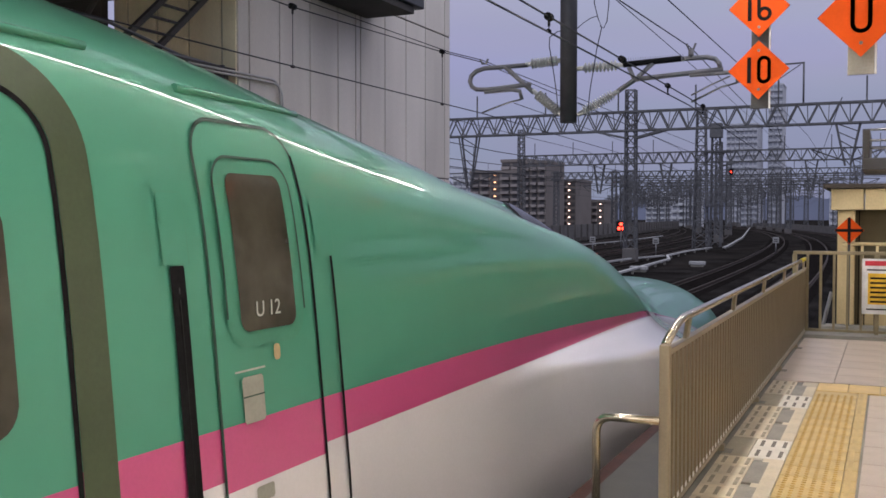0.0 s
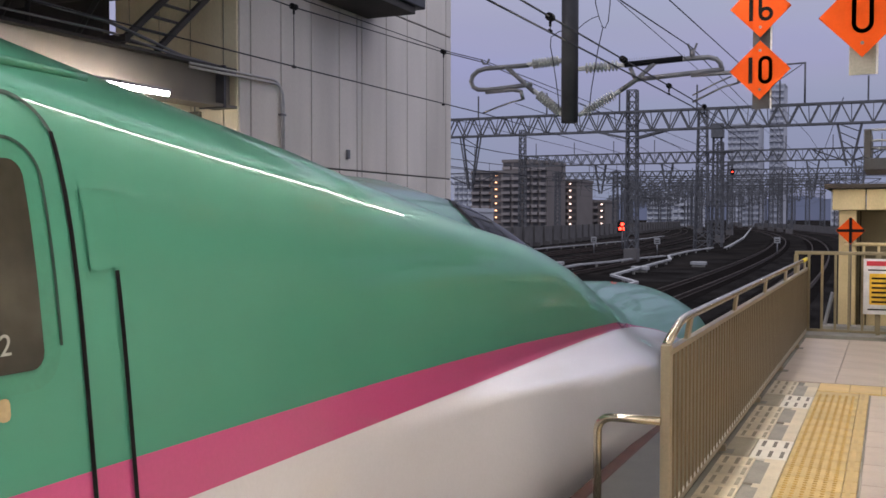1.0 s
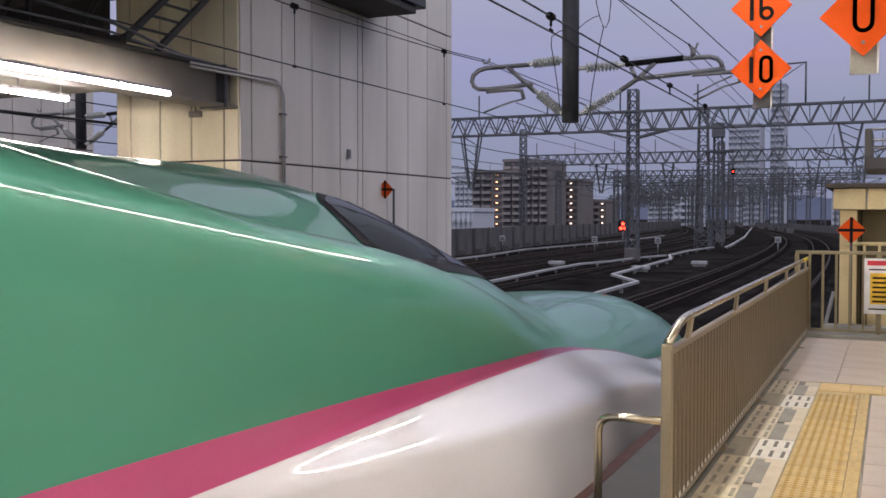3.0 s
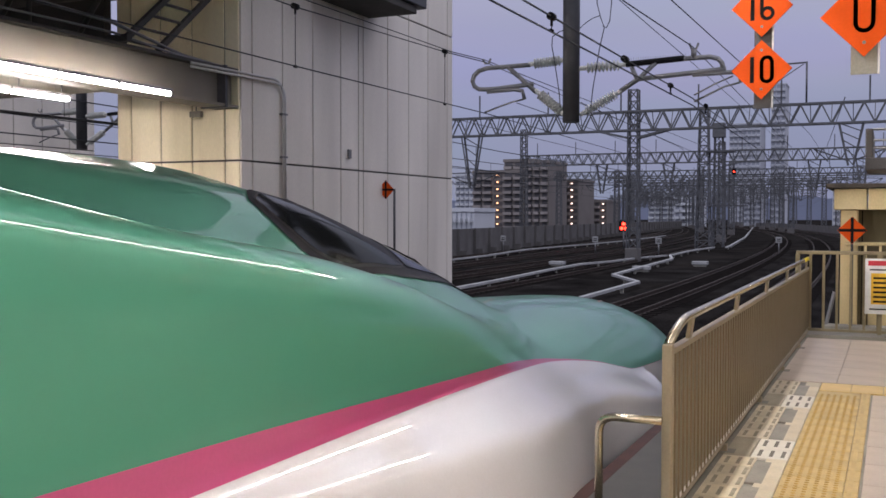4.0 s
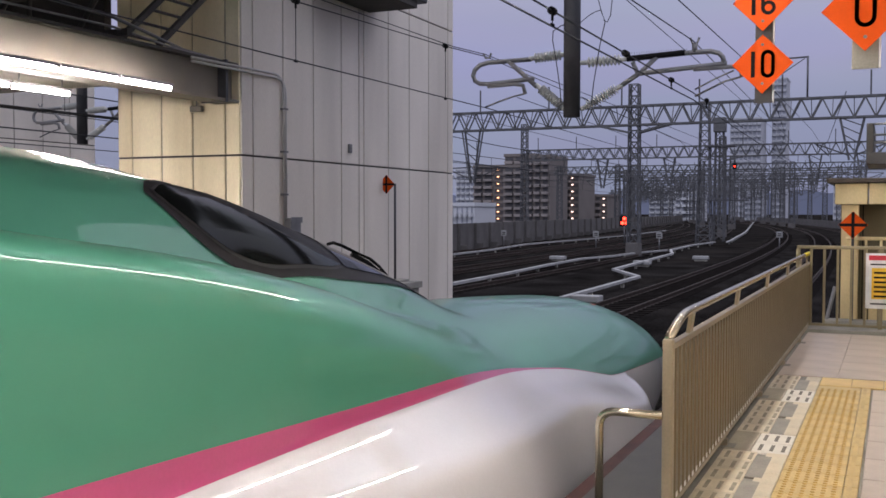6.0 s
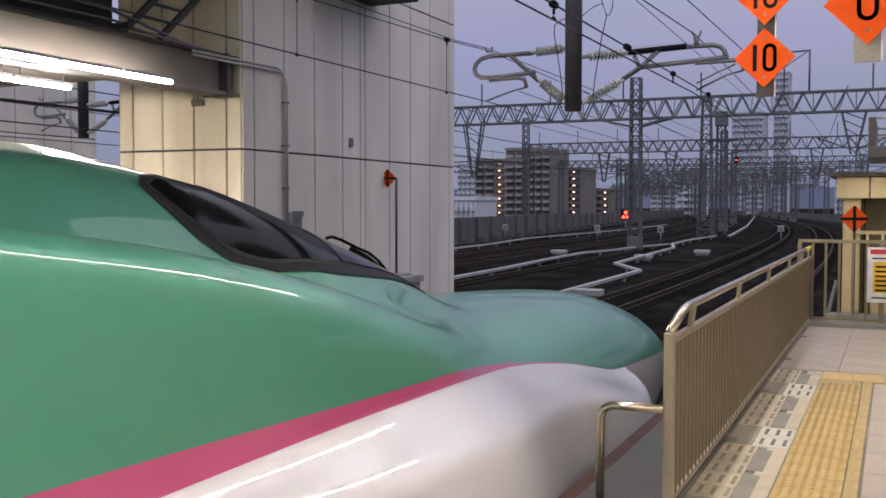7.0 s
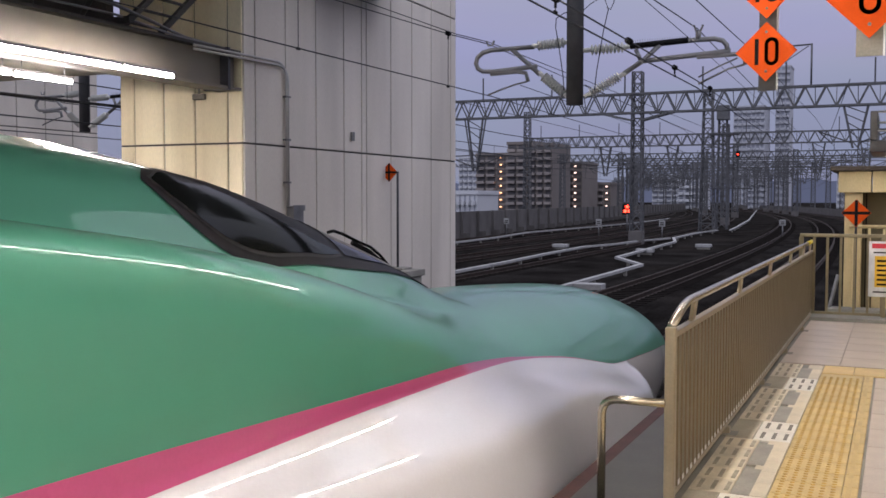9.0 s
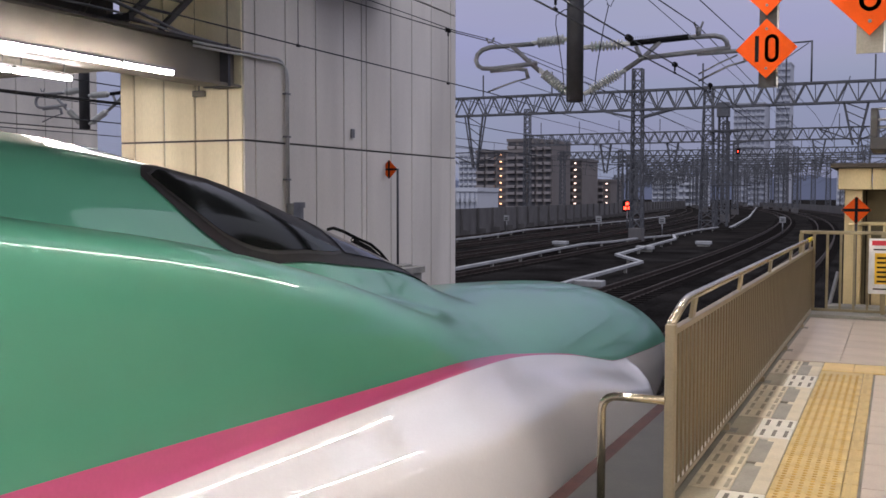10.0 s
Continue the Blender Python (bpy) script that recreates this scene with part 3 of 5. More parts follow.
def make_fence():
    fe = thing("platform_fence", (FX, 10.8, 0), "brownish ribbed metal fence along the platform edge", "fence")
    y0, y1 = 5.60, 15.95
    o = -10.8
    part("end_post", box(-0.03, 0.03, y0 + o, y0 + o + 0.06, -0.01, 1.03, 0.008), M_FENCEPALE, fe, "pale end post")
    rib = bpy.data.meshes.new("rib")
    bm = bmesh.new()
    for a, b in (((-0.016, -0.052), (0.016, -0.030)), ((0.016, -0.030), (0.016, 0.030)), ((0.016, 0.030), (-0.016, 0.052))):
        v = [bm.verts.new((x, y, z)) for z in (0.075, 0.96) for x, y in (a, b)]
        bm.faces.new((v[0], v[1], v[3], v[2]))
        v = [bm.verts.new((x - 0.004, y, z)) for z in (0.075, 0.96) for x, y in (a, b)]
        bm.faces.new((v[2], v[3], v[1], v[0]))
    v = [bm.verts.new(q) for q in ((-0.016, -0.052, 0.075), (0.016, -0.030, 0.075), (0.016, 0.030, 0.075), (-0.016, 0.052, 0.075))]
    f = bm.faces.new(v)
    v = [bm.verts.new(q) for q in ((0.017, -0.030, 0.077), (0.017, 0.030, 0.077), (0.017, 0.030, 0.11), (0.017, -0.030, 0.11))]
    f = bm.faces.new(v)
    f.material_index = 1
    bm.to_mesh(rib)
    bm.free()
    rib.materials.append(M_FENCE)
    rib.materials.append(M_SIGNWHITE)
    y = y0 + 0.085
    while y < y1 - 0.03:
        ob = part("rib", rib, None, fe)
        ob.location = (0, y + o, 0)
        y += 0.128
    part("backing_sheet", box(-0.022, -0.017, y0 + 0.06 + o, y1 + o, 0.07, 0.97), M_FENCE, fe)
    part("bottom_channel", box(-0.03, 0.022, y0 + 0.062 + o, y1 + o, 0.045, 0.075, 0.004), M_FENCEPALE, fe, "pale bottom channel")
    part("top_channel", box(-0.026, 0.024, y0 + 0.062 + o, y1 + o, 0.965, 1.0, 0.006), M_FENCEPALE, fe, "pale top channel")
    hr = part("handrail", pipe(bend((0, y0 + 0.03 + o, 1.03), (0, y0 + 0.42 + o, 1.135), (0, 8.0 + o, 1.135), 0.2) + [(0, y1 - 0.5 + o, 1.135), (0, y1 + 0.1 + o, 1.135)], 0.026, 12), M_STAINLESS, fe, "polished stainless handrail", True)
    part("yellow_tape", rod((0, 14.95 + o, 1.135), (0, 15.75 + o, 1.135), 0.0285, 12), M_YELLOWTAPE, hr, "yellow warning tape")
    for y in (6.25, 8.3, 10.4, 12.5, 14.3, 15.4):
        b = bmesh.new()
        box_into(b, -0.012, 0.012, y - 0.05 + o, y + 0.05 + o, 1.0, 1.115)
        for v in b.verts:
            if v.co.z > 1.05:
                v.co.y += 0.10
        part("handrail_bracket", b, M_FENCEPALE, hr)
    for y in (7.6, 9.75, 11.9, 14.05):
        f = part("foot", box(-0.045, 0.045, y - 0.035 + o, y + 0.035 + o, -0.012, 0.05, 0.005), M_FENCEPALE, fe)
        part("foot_plate", box(0.0, 0.10, y - 0.07 + o, y + 0.07 + o, -0.012, 0.004), M_CONC, f)
    # short return rail at the near end
    part("return_rail", pipe(bend((-0.02, y0 - 0.03 + o, 0.60), (-0.385, y0 - 0.03 + o, 0.60), (-0.385, y0 - 0.03 + o, -0.01), 0.10, 8), 0.025, 12), M_STAINLESS, fe, "bent stainless return rail", True)
    return fe


make_fence()


def make_end_fence():
    ef = thing("end_barrier", (0, 15.62, 0), "grey-green steel barrier across the platform end", "fence")
    mt = material("olive_steel_paint", (0.24, 0.20, 0.12), 0.5, 0.4, 0.15, 3)
    part("top_rail", box(-1.31, 5.0, -0.03, 0.03, 1.21, 1.26, 0.008), mt, ef)
    part("bottom_rail", box(-1.31, 5.0, -0.015, 0.015, 0.07, 0.11, 0.004), mt, ef)
    for x in (-1.29, -0.16, 0.95, 2.1, 3.2, 4.3):
        part("post", box(x - 0.03, x + 0.03, -0.03, 0.03, 0.0, 1.21, 0.006), mt, ef)
    x = -1.11
    while x < 4.9:
        part("baluster", box(x - 0.018, x + 0.018, -0.012, 0.012, 0.11, 1.21), mt, ef)
        x += 0.185
    part("kerb", box(-1.45, 5.0, -0.32, 0.16, -0.02, 0.055, 0.01), M_CONC, ef, "low concrete kerb")
    nb = tagged(part("notice_board", box(-0.36, 0.22, 15.55, 15.57, 0.36, 1.16, 0.003), M_SIGNWHITE), "white notice with red heading and yellow box tied to the barrier", "sign")
    part("heading_bar", box(-0.32, 0.18, 15.545, 15.549, 1.06, 1.13), M_RED, nb)
    part("yellow_box", box(-0.28, 0.14, 15.545, 15.549, 0.50, 0.95), M_SIGNYELLOW, nb)
    for i in range(6):
        z = 0.88 - i * 0.068
        part("text_bar", box(-0.25, 0.10 - 0.05 * (i % 2), 15.541, 15.544, z - 0.014, z + 0.014), M_SIGNBLACK, nb)
    part("text_bar", box(-0.3, 0.1, 15.545, 15.549, 0.99, 1.01), M_SIGNBLACK, nb)
    part("text_bar", box(-0.3, 0.0, 15.545, 15.549, 0.42, 0.44), M_SIGNBLACK, nb)


make_end_fence()


# ---- small building past the platform end ----
def make_hut():
    hut = thing("trackside_building", (0, 17.3, GROUND), "cream-painted concrete trackside building with dark roof", "building")
    g = -GROUND
    # The dark olive carries the shade below the eaves in its colour.
    part("wall", box(-0.80, 6, 0.4, 4.0, 0, g + 1.9), material("olive_wall_shade", (0.13, 0.105, 0.055), 0.8, 0, 0.15, 2, bump=0.2), hut, "olive wall, shade of the eaves in its colour")
    for a, b in ((-0.88, -0.39), (-0.37, 0.35), (0.37, 1.1), (1.12, 2.4), (2.42, 5.8)):
        part("eaves_panel", box(a, b, -0.02, 0.5, g + 1.88, g + 2.22, 0.01), M_CREAM, hut, "cream eaves panel")
    part("roof", box(-1.0, 6.2, -0.15, 4.2, g + 2.225, g + 2.30, 0.01), material("dark_brown_roof", (0.07, 0.055, 0.04), 0.8, 0, 0.2), hut, "dark brown flat roof")
    part("corner_column", box(-0.78, -0.52, 0.1, 0.39, 0, g + 1.875, 0.01), M_CREAM, hut, "cream corner column")
    for i, (x0, x1) in enumerate(((-0.36, 0.30), (0.32, 1.0), (1.02, 1.8))):
        part("wall_panel", box(x0, x1, 0.30, 0.40, g - 0.2, g + 1.0), M_CREAM, hut, "cream lower wall panel")
        part("wall_panel", box(x0, x1, 0.30, 0.40, g - 1.4, g - 0.22), M_CREAM, hut)
    part("door_gap", box(-0.47, -0.455, 0.385, 0.397, g, g + 1.87), M_BLACK, hut)
    r = part("guard_rail", pipe([(-0.70, -0.05, g + 1.33), (3, -0.05, g + 1.33)], 0.03, 8), M_CREAM, hut, "cream pipe guard rail")
    for x in (-0.62, -0.40, -0.18, 0.4, 1.0, 1.6):
        part("rail_post", rod((x, -0.05, g - 0.6), (x, -0.05, g + 1.31), 0.022, 8), M_CREAM, r)
    part("brace", rod((-1.25, -0.2, g - 1.2), (-0.85, -0.1, g + 0.55), 0.03, 8), M_STEEL, hut)
    part("kerb_block", box(-1.0, 0.5, -0.3, 0.05, 0, g + 0.02, 0.02), M_CONC, hut)


make_hut()


# ---- diamond signs ----
def diamond(name, at, diag, label, text="", cross=False, plate=True, up=0.0):
    s = thing(name, at, label, "sign", "orange diamond signs")
    h = diag / 2
    bm = bmesh.new()
    f0 = [bm.verts.new(v) for v in ((0, -0.004, -h), (h, -0.004, 0), (0, -0.004, h), (-h, -0.004, 0))]
    f1 = [bm.verts.new((v.co.x, 0.004, v.co.z)) for v in f0]
    bm.faces.new(f0)
    bm.faces.new(f1[::-1])
    for i in range(4):
        bm.faces.new((f0[i], f1[i], f1[(i + 1) % 4], f0[(i + 1) % 4]))
    part("panel", bm, M_ORANGE, s, "orange diamond panel")
    if cross:
        w = diag * 0.055
        part("cross_bar", box(-h * .93, h * .93, -0.009, -0.005, -w, w), M_SIGNBLACK, s)
        part("cross_bar", box(-w, w, -0.0095, -0.0055, -h * .93, h * .93), M_SIGNBLACK, s)
    for z in (-h * .66, h * .66):
        if not cross:
            part("bolt", rod((0, -0.010, z), (0, -0.003, z), 0.011, 10), M_STEEL, s)
    return s


def digit_zero(parent, x, w, h, t):
    """A tall round-ended ring, as the sign painter's nought."""
    bm = bmesh.new()
    outer, inner = [], []
    r = w / 2
    for cz, a0 in ((h / 2 - r, 0), (-(h / 2 - r), 180)):
        for i in range(13):
            a = radians(a0 + 180 * i / 12)
            outer.append(bm.verts.new((x + r * math.cos(a), -0.006, cz + r * math.sin(a))))
            inner.append(bm.verts.new((x + (r - t) * math.cos(a), -0.006, cz + (r - t) * math.sin(a))))
    n = len(outer)
    for i in range(n):
        j = (i + 1) % n
        bm.faces.new((outer[i], outer[j], inner[j], inner[i]))
    bmesh.ops.solidify(bm, geom=bm.faces[:], thickness=0.002)
    part("numeral", bm, M_SIGNBLACK, parent)


def signs():
    d = 0.455
    hang = thing("sign_hanger", (-0.94, 8.06, 2.6), "grey steel hanger plate below the canopy", "sign hanger", "sign hangers")
    part("plate", box(-0.065, 0.065, 0, 0.012, 0.0, 1.779, 0.002), M_DARKSTEEL, hang)
    part("edge_strip", box(0.066, 0.078, -0.002, 0.014, 0.0, 1.3), M_SIGNWHITE, hang)
    a = diamond("stop_sign", (-0.945, 8.02, 2.895), d, "orange diamond stop sign with black numeral 10 on a hanger")
    part("numeral", box(-0.085, -0.055, -0.009, -0.005, -0.10, 0.10), M_SIGNBLACK, a)
    digit_zero(a, 0.04, 0.105, 0.215, 0.028)
    b = diamond("stop_sign", (-0.945, 8.02, 3.375), d, "orange diamond stop sign with black numeral 16 on a hanger")
    part("numeral", box(-0.085, -0.055, -0.009, -0.005, -0.10, 0.10), M_SIGNBLACK, b)
    bm = bmesh.new()
    pts_o = [(0.04 + 0.055 * math.cos(radians(t)), -0.05 + 0.055 * math.sin(radians(t))) for t in range(0, 360, 20)]
    pts_i = [(0.04 + 0.027 * math.cos(radians(t)), -0.05 + 0.027 * math.sin(radians(t))) for t in range(0, 360, 20)]
    vo, vi = [bm.verts.new((x, -0.006, z)) for x, z in pts_o], [bm.verts.new((x, -0.006, z)) for x, z in pts_i]
    for i in range(18):
        bm.faces.new((vo[i], vo[(i + 1) % 18], vi[(i + 1) % 18], vi[i]))
    box_into(bm, -0.015, 0.013, -0.007, -0.005, -0.05, 0.07)
    part("numeral", bm, M_SIGNBLACK, b)
    hang2 = thing("sign_hanger", (-0.175, 6.54, 2.62), "grey steel hanger plate below the canopy", "sign hanger", "sign hangers")
    part("plate", box(-0.075, 0.075, 0, 0.012, 0.0, 1.759, 0.002), M_CONC, hang2)
    part("edge_strip", box(0.076, 0.088, -0.002, 0.014, 0.0, 1.3), M_SIGNWHITE, hang2)
    c = diamond("stop_sign", (-0.175, 6.5, 2.97), 0.50, "orange diamond stop sign with black letter U on a hanger")
    bm = bmesh.new()
    r, t, zc = 0.062, 0.026, -0.045
    vo = [bm.verts.new((x, -0.006, z)) for x, z in [(-r, 0.14)] + [(r * math.cos(radians(q)), zc + r * math.sin(radians(q))) for q in range(180, 361, 15)] + [(r, 0.14)]]
    vi = [bm.verts.new((x, -0.006, z)) for x, z in [(-r + t, 0.14)] + [((r - t) * math.cos(radians(q)), zc + (r - t) * math.sin(radians(q))) for q in range(180, 361, 15)] + [(r - t, 0.14)]]
    for i in range(len(vo) - 1):
        bm.faces.new((vo[i], vo[i + 1], vi[i + 1], vi[i]))
    bmesh.ops.solidify(bm, geom=bm.faces[:], thickness=0.002)
    part("letter", bm, M_SIGNBLACK, c)
    # crossed diamonds
    e = diamond("cross_sign", (-0.595, 17.08, 1.55), 0.44, "orange diamond sign with black cross by the trackside building", cross=True)
    part("post", box(-0.02, 0.02, 0.006, 0.05, -3.0, 0.2), M_DARKSTEEL, e)
    g = diamond("cross_sign", (-11.70, 22.2, 2.45), 0.48, "orange diamond sign with black cross on a thin post", cross=True)
    part("post", rod((0.235, 0.02, -2.45), (0.235, 0.02, 0.02), 0.03, 8), M_DARKSTEEL, g)
    part("arm", box(0.0, 0.25, 0.006, 0.02, -0.02, 0.02), M_DARKSTEEL, g)


signs()


# ---- canopy over the near platform ----
def lamp_row(name, x, z, y0, y1, label, mat, group, hang=0.0, reach=0.0, r=0.022, shade_to=None, shade=0.125):
    """A row of twin-length tube fixtures."""
    y = y1
    while y > y0:
        fx = thing(name, (x, y - 0.62, z), label, "ceiling light", group)
        part("housing", box(-0.07, 0.07, -0.61, 0.61, 0.035, 0.085, 0.008), M_STEEL if hang else M_CEIL, fx, "metal lamp housing")
        if hang:
            for yy in (-0.45, 0.45):
                part("hanger", rod((reach * 0.2, yy, 0.08), (reach, yy, 0.085 + hang), 0.012, 6), M_STEEL, fx)
        part("tube", rod((0, -0.59, 0), (0, 0.59, 0), r, 10), mat, fx, "glowing tube")
        # Unseen flap, added to keep this lamp's light off the upper train.
        if shade_to is not None and y < shade_to:
            part("shade_flap", box(-0.045, -0.038, -0.634, 0.634, -shade, 0.034), M_CEIL, fx, "white metal flap added to shade the train from the lamp")
        for yy in (-0.60, 0.60):
            part("socket", box(-0.02, 0.02, yy - 0.012, yy + 0.012, -0.02, 0.04), M_SIGNWHITE, fx)
        y -= 1.27


tagged(part("ceiling", box(-1.9, 7.5, -14, 11.85, 4.38, 4.46), M_CEIL), "pale platform canopy ceiling, out of view", "ceiling", kind="structure")
# Unseen extension of the ceiling, added to carry the extra lamps.
tagged(part("ceiling_added_end", box(0.6, 7.5, 11.86, 22.5, 4.38, 4.46), M_CEIL), "pale platform canopy ceiling, out of view", "ceiling", kind="structure")
tagged(part("canopy_fascia", box(-1.98, -1.9, -14, 11.85, 4.375, 4.65), M_BEAM), "pale canopy edge beam", "trim", kind="structure")
lamp_row("strip_light", -1.62, 4.294, -12, 11.8, "white fluorescent strip light below the platform canopy, out of view", M_TUBE, "platform strip lights", r=0.034, shade_to=10.8)
# Unseen second row, added to brighten the far platform floor and the hut.
lamp_row("strip_light", 1.3, 4.294, 9.0, 20.5, "white fluorescent strip light below the platform canopy, out of view", M_TUBE, "platform strip lights", r=0.026, shade_to=30, shade=0.07)
# Unseen fill panels, added to brighten the train side and the floor.
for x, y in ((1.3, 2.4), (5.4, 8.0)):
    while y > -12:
        dl = thing("fill_diffuser", (x, y - 0.62, 4.38), "unseen wide fill light added under the platform canopy", "ceiling light", "diffuser lights")
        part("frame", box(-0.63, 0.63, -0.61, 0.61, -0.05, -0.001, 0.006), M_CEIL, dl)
        part("diffuser", box(-0.60, 0.60, -0.59, 0.59, -0.058, -0.051), M_FILL, dl, "glowing diffuser")
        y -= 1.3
tagged(part("wall_back", box(7.5, 7.7, -14, 22.5, GROUND, 4.46), M_PANEL), "pale wall behind the platform", "wall", kind="structure")
tagged(part("wall_rear", box(-1.9, 7.5, -14.2, -14, GROUND, 4.46), M_PANEL), "pale wall closing the platform", "wall", kind="structure")
ls = thing("hanging_cabinet", (0.30, 11, 2.24), "dark steel lamp gantry hung beyond the canopy", "equipment box")
part("cage_side", box(-0.57, -0.50, 0, 1.2, 0.12, 0.42, 0.01), M_DARKSTEEL, ls)
part("cage_floor", box(-0.57, 0.9, 0, 1.2, 0.0, 0.12, 0.01), M_DARKSTEEL, ls)
for z in (0.22, 0.30, 0.41):
    part("cage_rail", rod((-0.5, 0.02, z), (0.9, 0.02, z), 0.012, 6), M_STEEL, ls)
part("cage_floor", box(0.9, 1.6, 0, 1.2, 0.0, 0.12, 0.01), M_DARKSTEEL, ls)
part("support_post", rod((1.4, 0.6, 0.01), (1.4, 0.6, -2.26), 0.04, 8), M_STEEL, ls)


# ---- far platform and panelled tower ----
far = tagged(part("platform_far", box(-19, -11.0, -14, 22.6, GROUND, -0.06), M_CONC), "concrete island platform past the tracks", "platform", kind="structure")
part("edge_nosing", box(-11.6, -10.9, -14, 22.65, -0.16, 0.0, 0.01), M_CONC, far)
part("edge_step", box(-11.5, -10.95, 21.9, 22.55, -0.45, -0.17, 0.01), M_CONC, far)
part("post_base", box(-11.75, -11.2, 21.95, 22.5, 0.0, 0.05, 0.01), M_CONC, far)


def panelled_tower(name, x_face, x_back, y0, y1, y_joints, x_joints, z_joints, label):
    """A tower clad in tall panels with dark joints between them."""
    tw = tagged(part(name, box(x_back, x_face - 0.04, y0 + 0.04, y1, GROUND, z_joints[-1]), M_JOINT), label, "wall", kind="structure")
    g = 0.02
    for za, zb in zip(z_joints, z_joints[1:]):
        for ya, yb in zip(y_joints, y_joints[1:]):
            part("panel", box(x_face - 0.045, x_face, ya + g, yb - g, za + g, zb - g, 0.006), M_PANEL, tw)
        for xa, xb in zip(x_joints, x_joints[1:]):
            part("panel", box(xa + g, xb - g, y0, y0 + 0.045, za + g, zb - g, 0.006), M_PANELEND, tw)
    return tw


tower = panelled_tower("wall_tower", -11.8, -14.95, 16.22, 26.58,
                       (16.24, 16.63, 17.72, 18.92, 20.14, 20.98, 21.22, 22.5, 23.7, 24.9, 26.2, 26.58),
                       (-14.95, -14.57, -13.79, -12.99, -12.18, -11.82), (GROUND, 2.88, 7.0, 11.2, 15.4), "pale panelled station wall beside the tracks")
tower2 = panelled_tower("wall_distant", -27.0, -30, 12, 28.1, [12 + 1.24 * i for i in range(14)], (-30, -29, -28, -27.02), (GROUND, 4.2, 9.0, 13.0), "grey panelled station wall far across the tracks")

cd = thing("conduit", (-11.74, 17.65, 1.6), "grey steel conduit pair bent over the wall", "pipe")
for k in (0, 0.07):
    part("pipe", pipe(bend((0, k, 0), (0, k, 3.02 - k), (0, -3.0, 2.98 - k), 0.38, 8), 0.026, 8), M_PIPE, cd, "", True)
for z in (0.5, 1.4, 2.3):
    part("clip", box(-0.06, 0.035, -0.05, 0.12, z, z + 0.04), M_STEEL, cd)
jb = tagged(part("junction_box", box(-11.8, -11.62, 17.72, 18.12, 1.10, 1.62, 0.02), M_STEEL), "grey steel junction box on the wall", "box")
part("lid", box(-11.615, -11.60, 17.70, 18.14, 1.52, 1.64), M_STEEL, jb)
part("wall_socket", box(-11.8, -11.74, 20.43, 20.55, 3.15, 3.36, 0.01), M_STEEL, tower)

# canopy of the far platform: edge beam, soffit, roof and lights
cb = thing("canopy_beam", (-12.1, 1, 3.9), "pale painted steel canopy beam meeting the wall", "beam")
part("web", box(-0.10, 0.10, -15, 15.2, 0.06, 0.72), M_BEAM, cb)
part("lower_flange", box(-0.28, 0.28, -15, 15.2, 0.0, 0.055, 0.005), M_BEAM, cb)
part("upper_flange", box(-0.28, 0.28, -15, 15.2, 0.725, 0.78, 0.005), M_ROOFDARK, cb)
part("end_plate", box(-0.30, 0.30, 14.75, 14.82, -0.02, 0.8), M_DARKSTEEL, cb)
tagged(part("ceiling_far", box(-18.5, -12.4, -14, 13.6, 3.98, 4.04), M_BEAM), "pale soffit of the far canopy", "ceiling", kind="structure")
# Closing panel that stands in for the dark clutter under this roof.
tagged(part("roof_clutter_panel", box(-22, -14.98, 15.9, 16.1, 4.4, 6.3), M_ROOFDARK), "dark panel standing in for clutter under the far roof", "roof", kind="structure")
tagged(part("roof_far", box(-19, -11.4, -14, 16.2, 6.3, 6.5), M_ROOFDARK), "dark steel roof of the far canopy", "roof", kind="structure")
lamp_row("strip_light", -11.3, 3.86, -4, 13.55, "white fluorescent strip light below the far canopy", M_TUBE_FAR, "far strip lights", 0.03, -0.55, 0.036)
lamp_row("strip_light", -12.8, 3.75, -4, 12.75, "white fluorescent strip light below the far canopy", M_TUBE_FAR, "far strip lights", 0.147, 0.0, 0.036)
for y in (4, 7, 10, 13):
    rf = thing("roof_truss", (-14, y, 4.7), "dark steel roof truss over the far platform", "truss", "far roof trusses")
    part("bottom_chord", box(-4.5, 2.3, -0.06, 0.06, 0.0, 0.12), M_ROOFDARK, rf)
    part("top_chord", box(-4.5, 2.3, -0.06, 0.06, 1.45, 1.57), M_ROOFDARK, rf)
    for i in range(6):
        x = -4.4 + i * 1.1
        part("brace", rod((x, 0, 0.1), (x + 1.1, 0, 1.46) if i % 2 else (x + 0.05, 0, 1.46), 0.05, 6), M_ROOFDARK, rf)
lad = thing("slatted_brace", (-11.95, 14.0, 4.72), "dark slatted steel brace rising to the roof", "stair")
for k in (0, 0.9):
    b = bmesh.new()
    rod_into(b, (0, -0.9 + k, 0.0), (0, 1.0 + k, 1.6), 0.07, 4)
    part("stringer", b, M_ROOFDARK, lad)
for i in range(7):
    t = i / 6
    part("slat", box(-0.03, 0.03, -0.85 + 1.9 * t, 0.05 + 1.9 * t, 0.03 + 1.6 * t, 0.07 + 1.6 * t), M_ROOFDARK, lad)
# Dark angular box under the roof; its use is unknown.
cbx = thing("dark_roof_box", (-10.6, 19.5, 6.35), "dark angular box under the high roof", "walkway")
part("tray", box(-1.2, 0.2, -0.7, 2.4, 0.46, 1.7, 0.03), M_DARKSTEEL, cbx)
part("tray_lip", box(-1.2, 0.12, -0.3, 2.0, 0.28, 0.45, 0.02), M_ROOFDARK, cbx)
wc = thing("wall_cable", (-11.9, 15.0, 4.7), "loose grey cable run along the canopy beam", "cable")
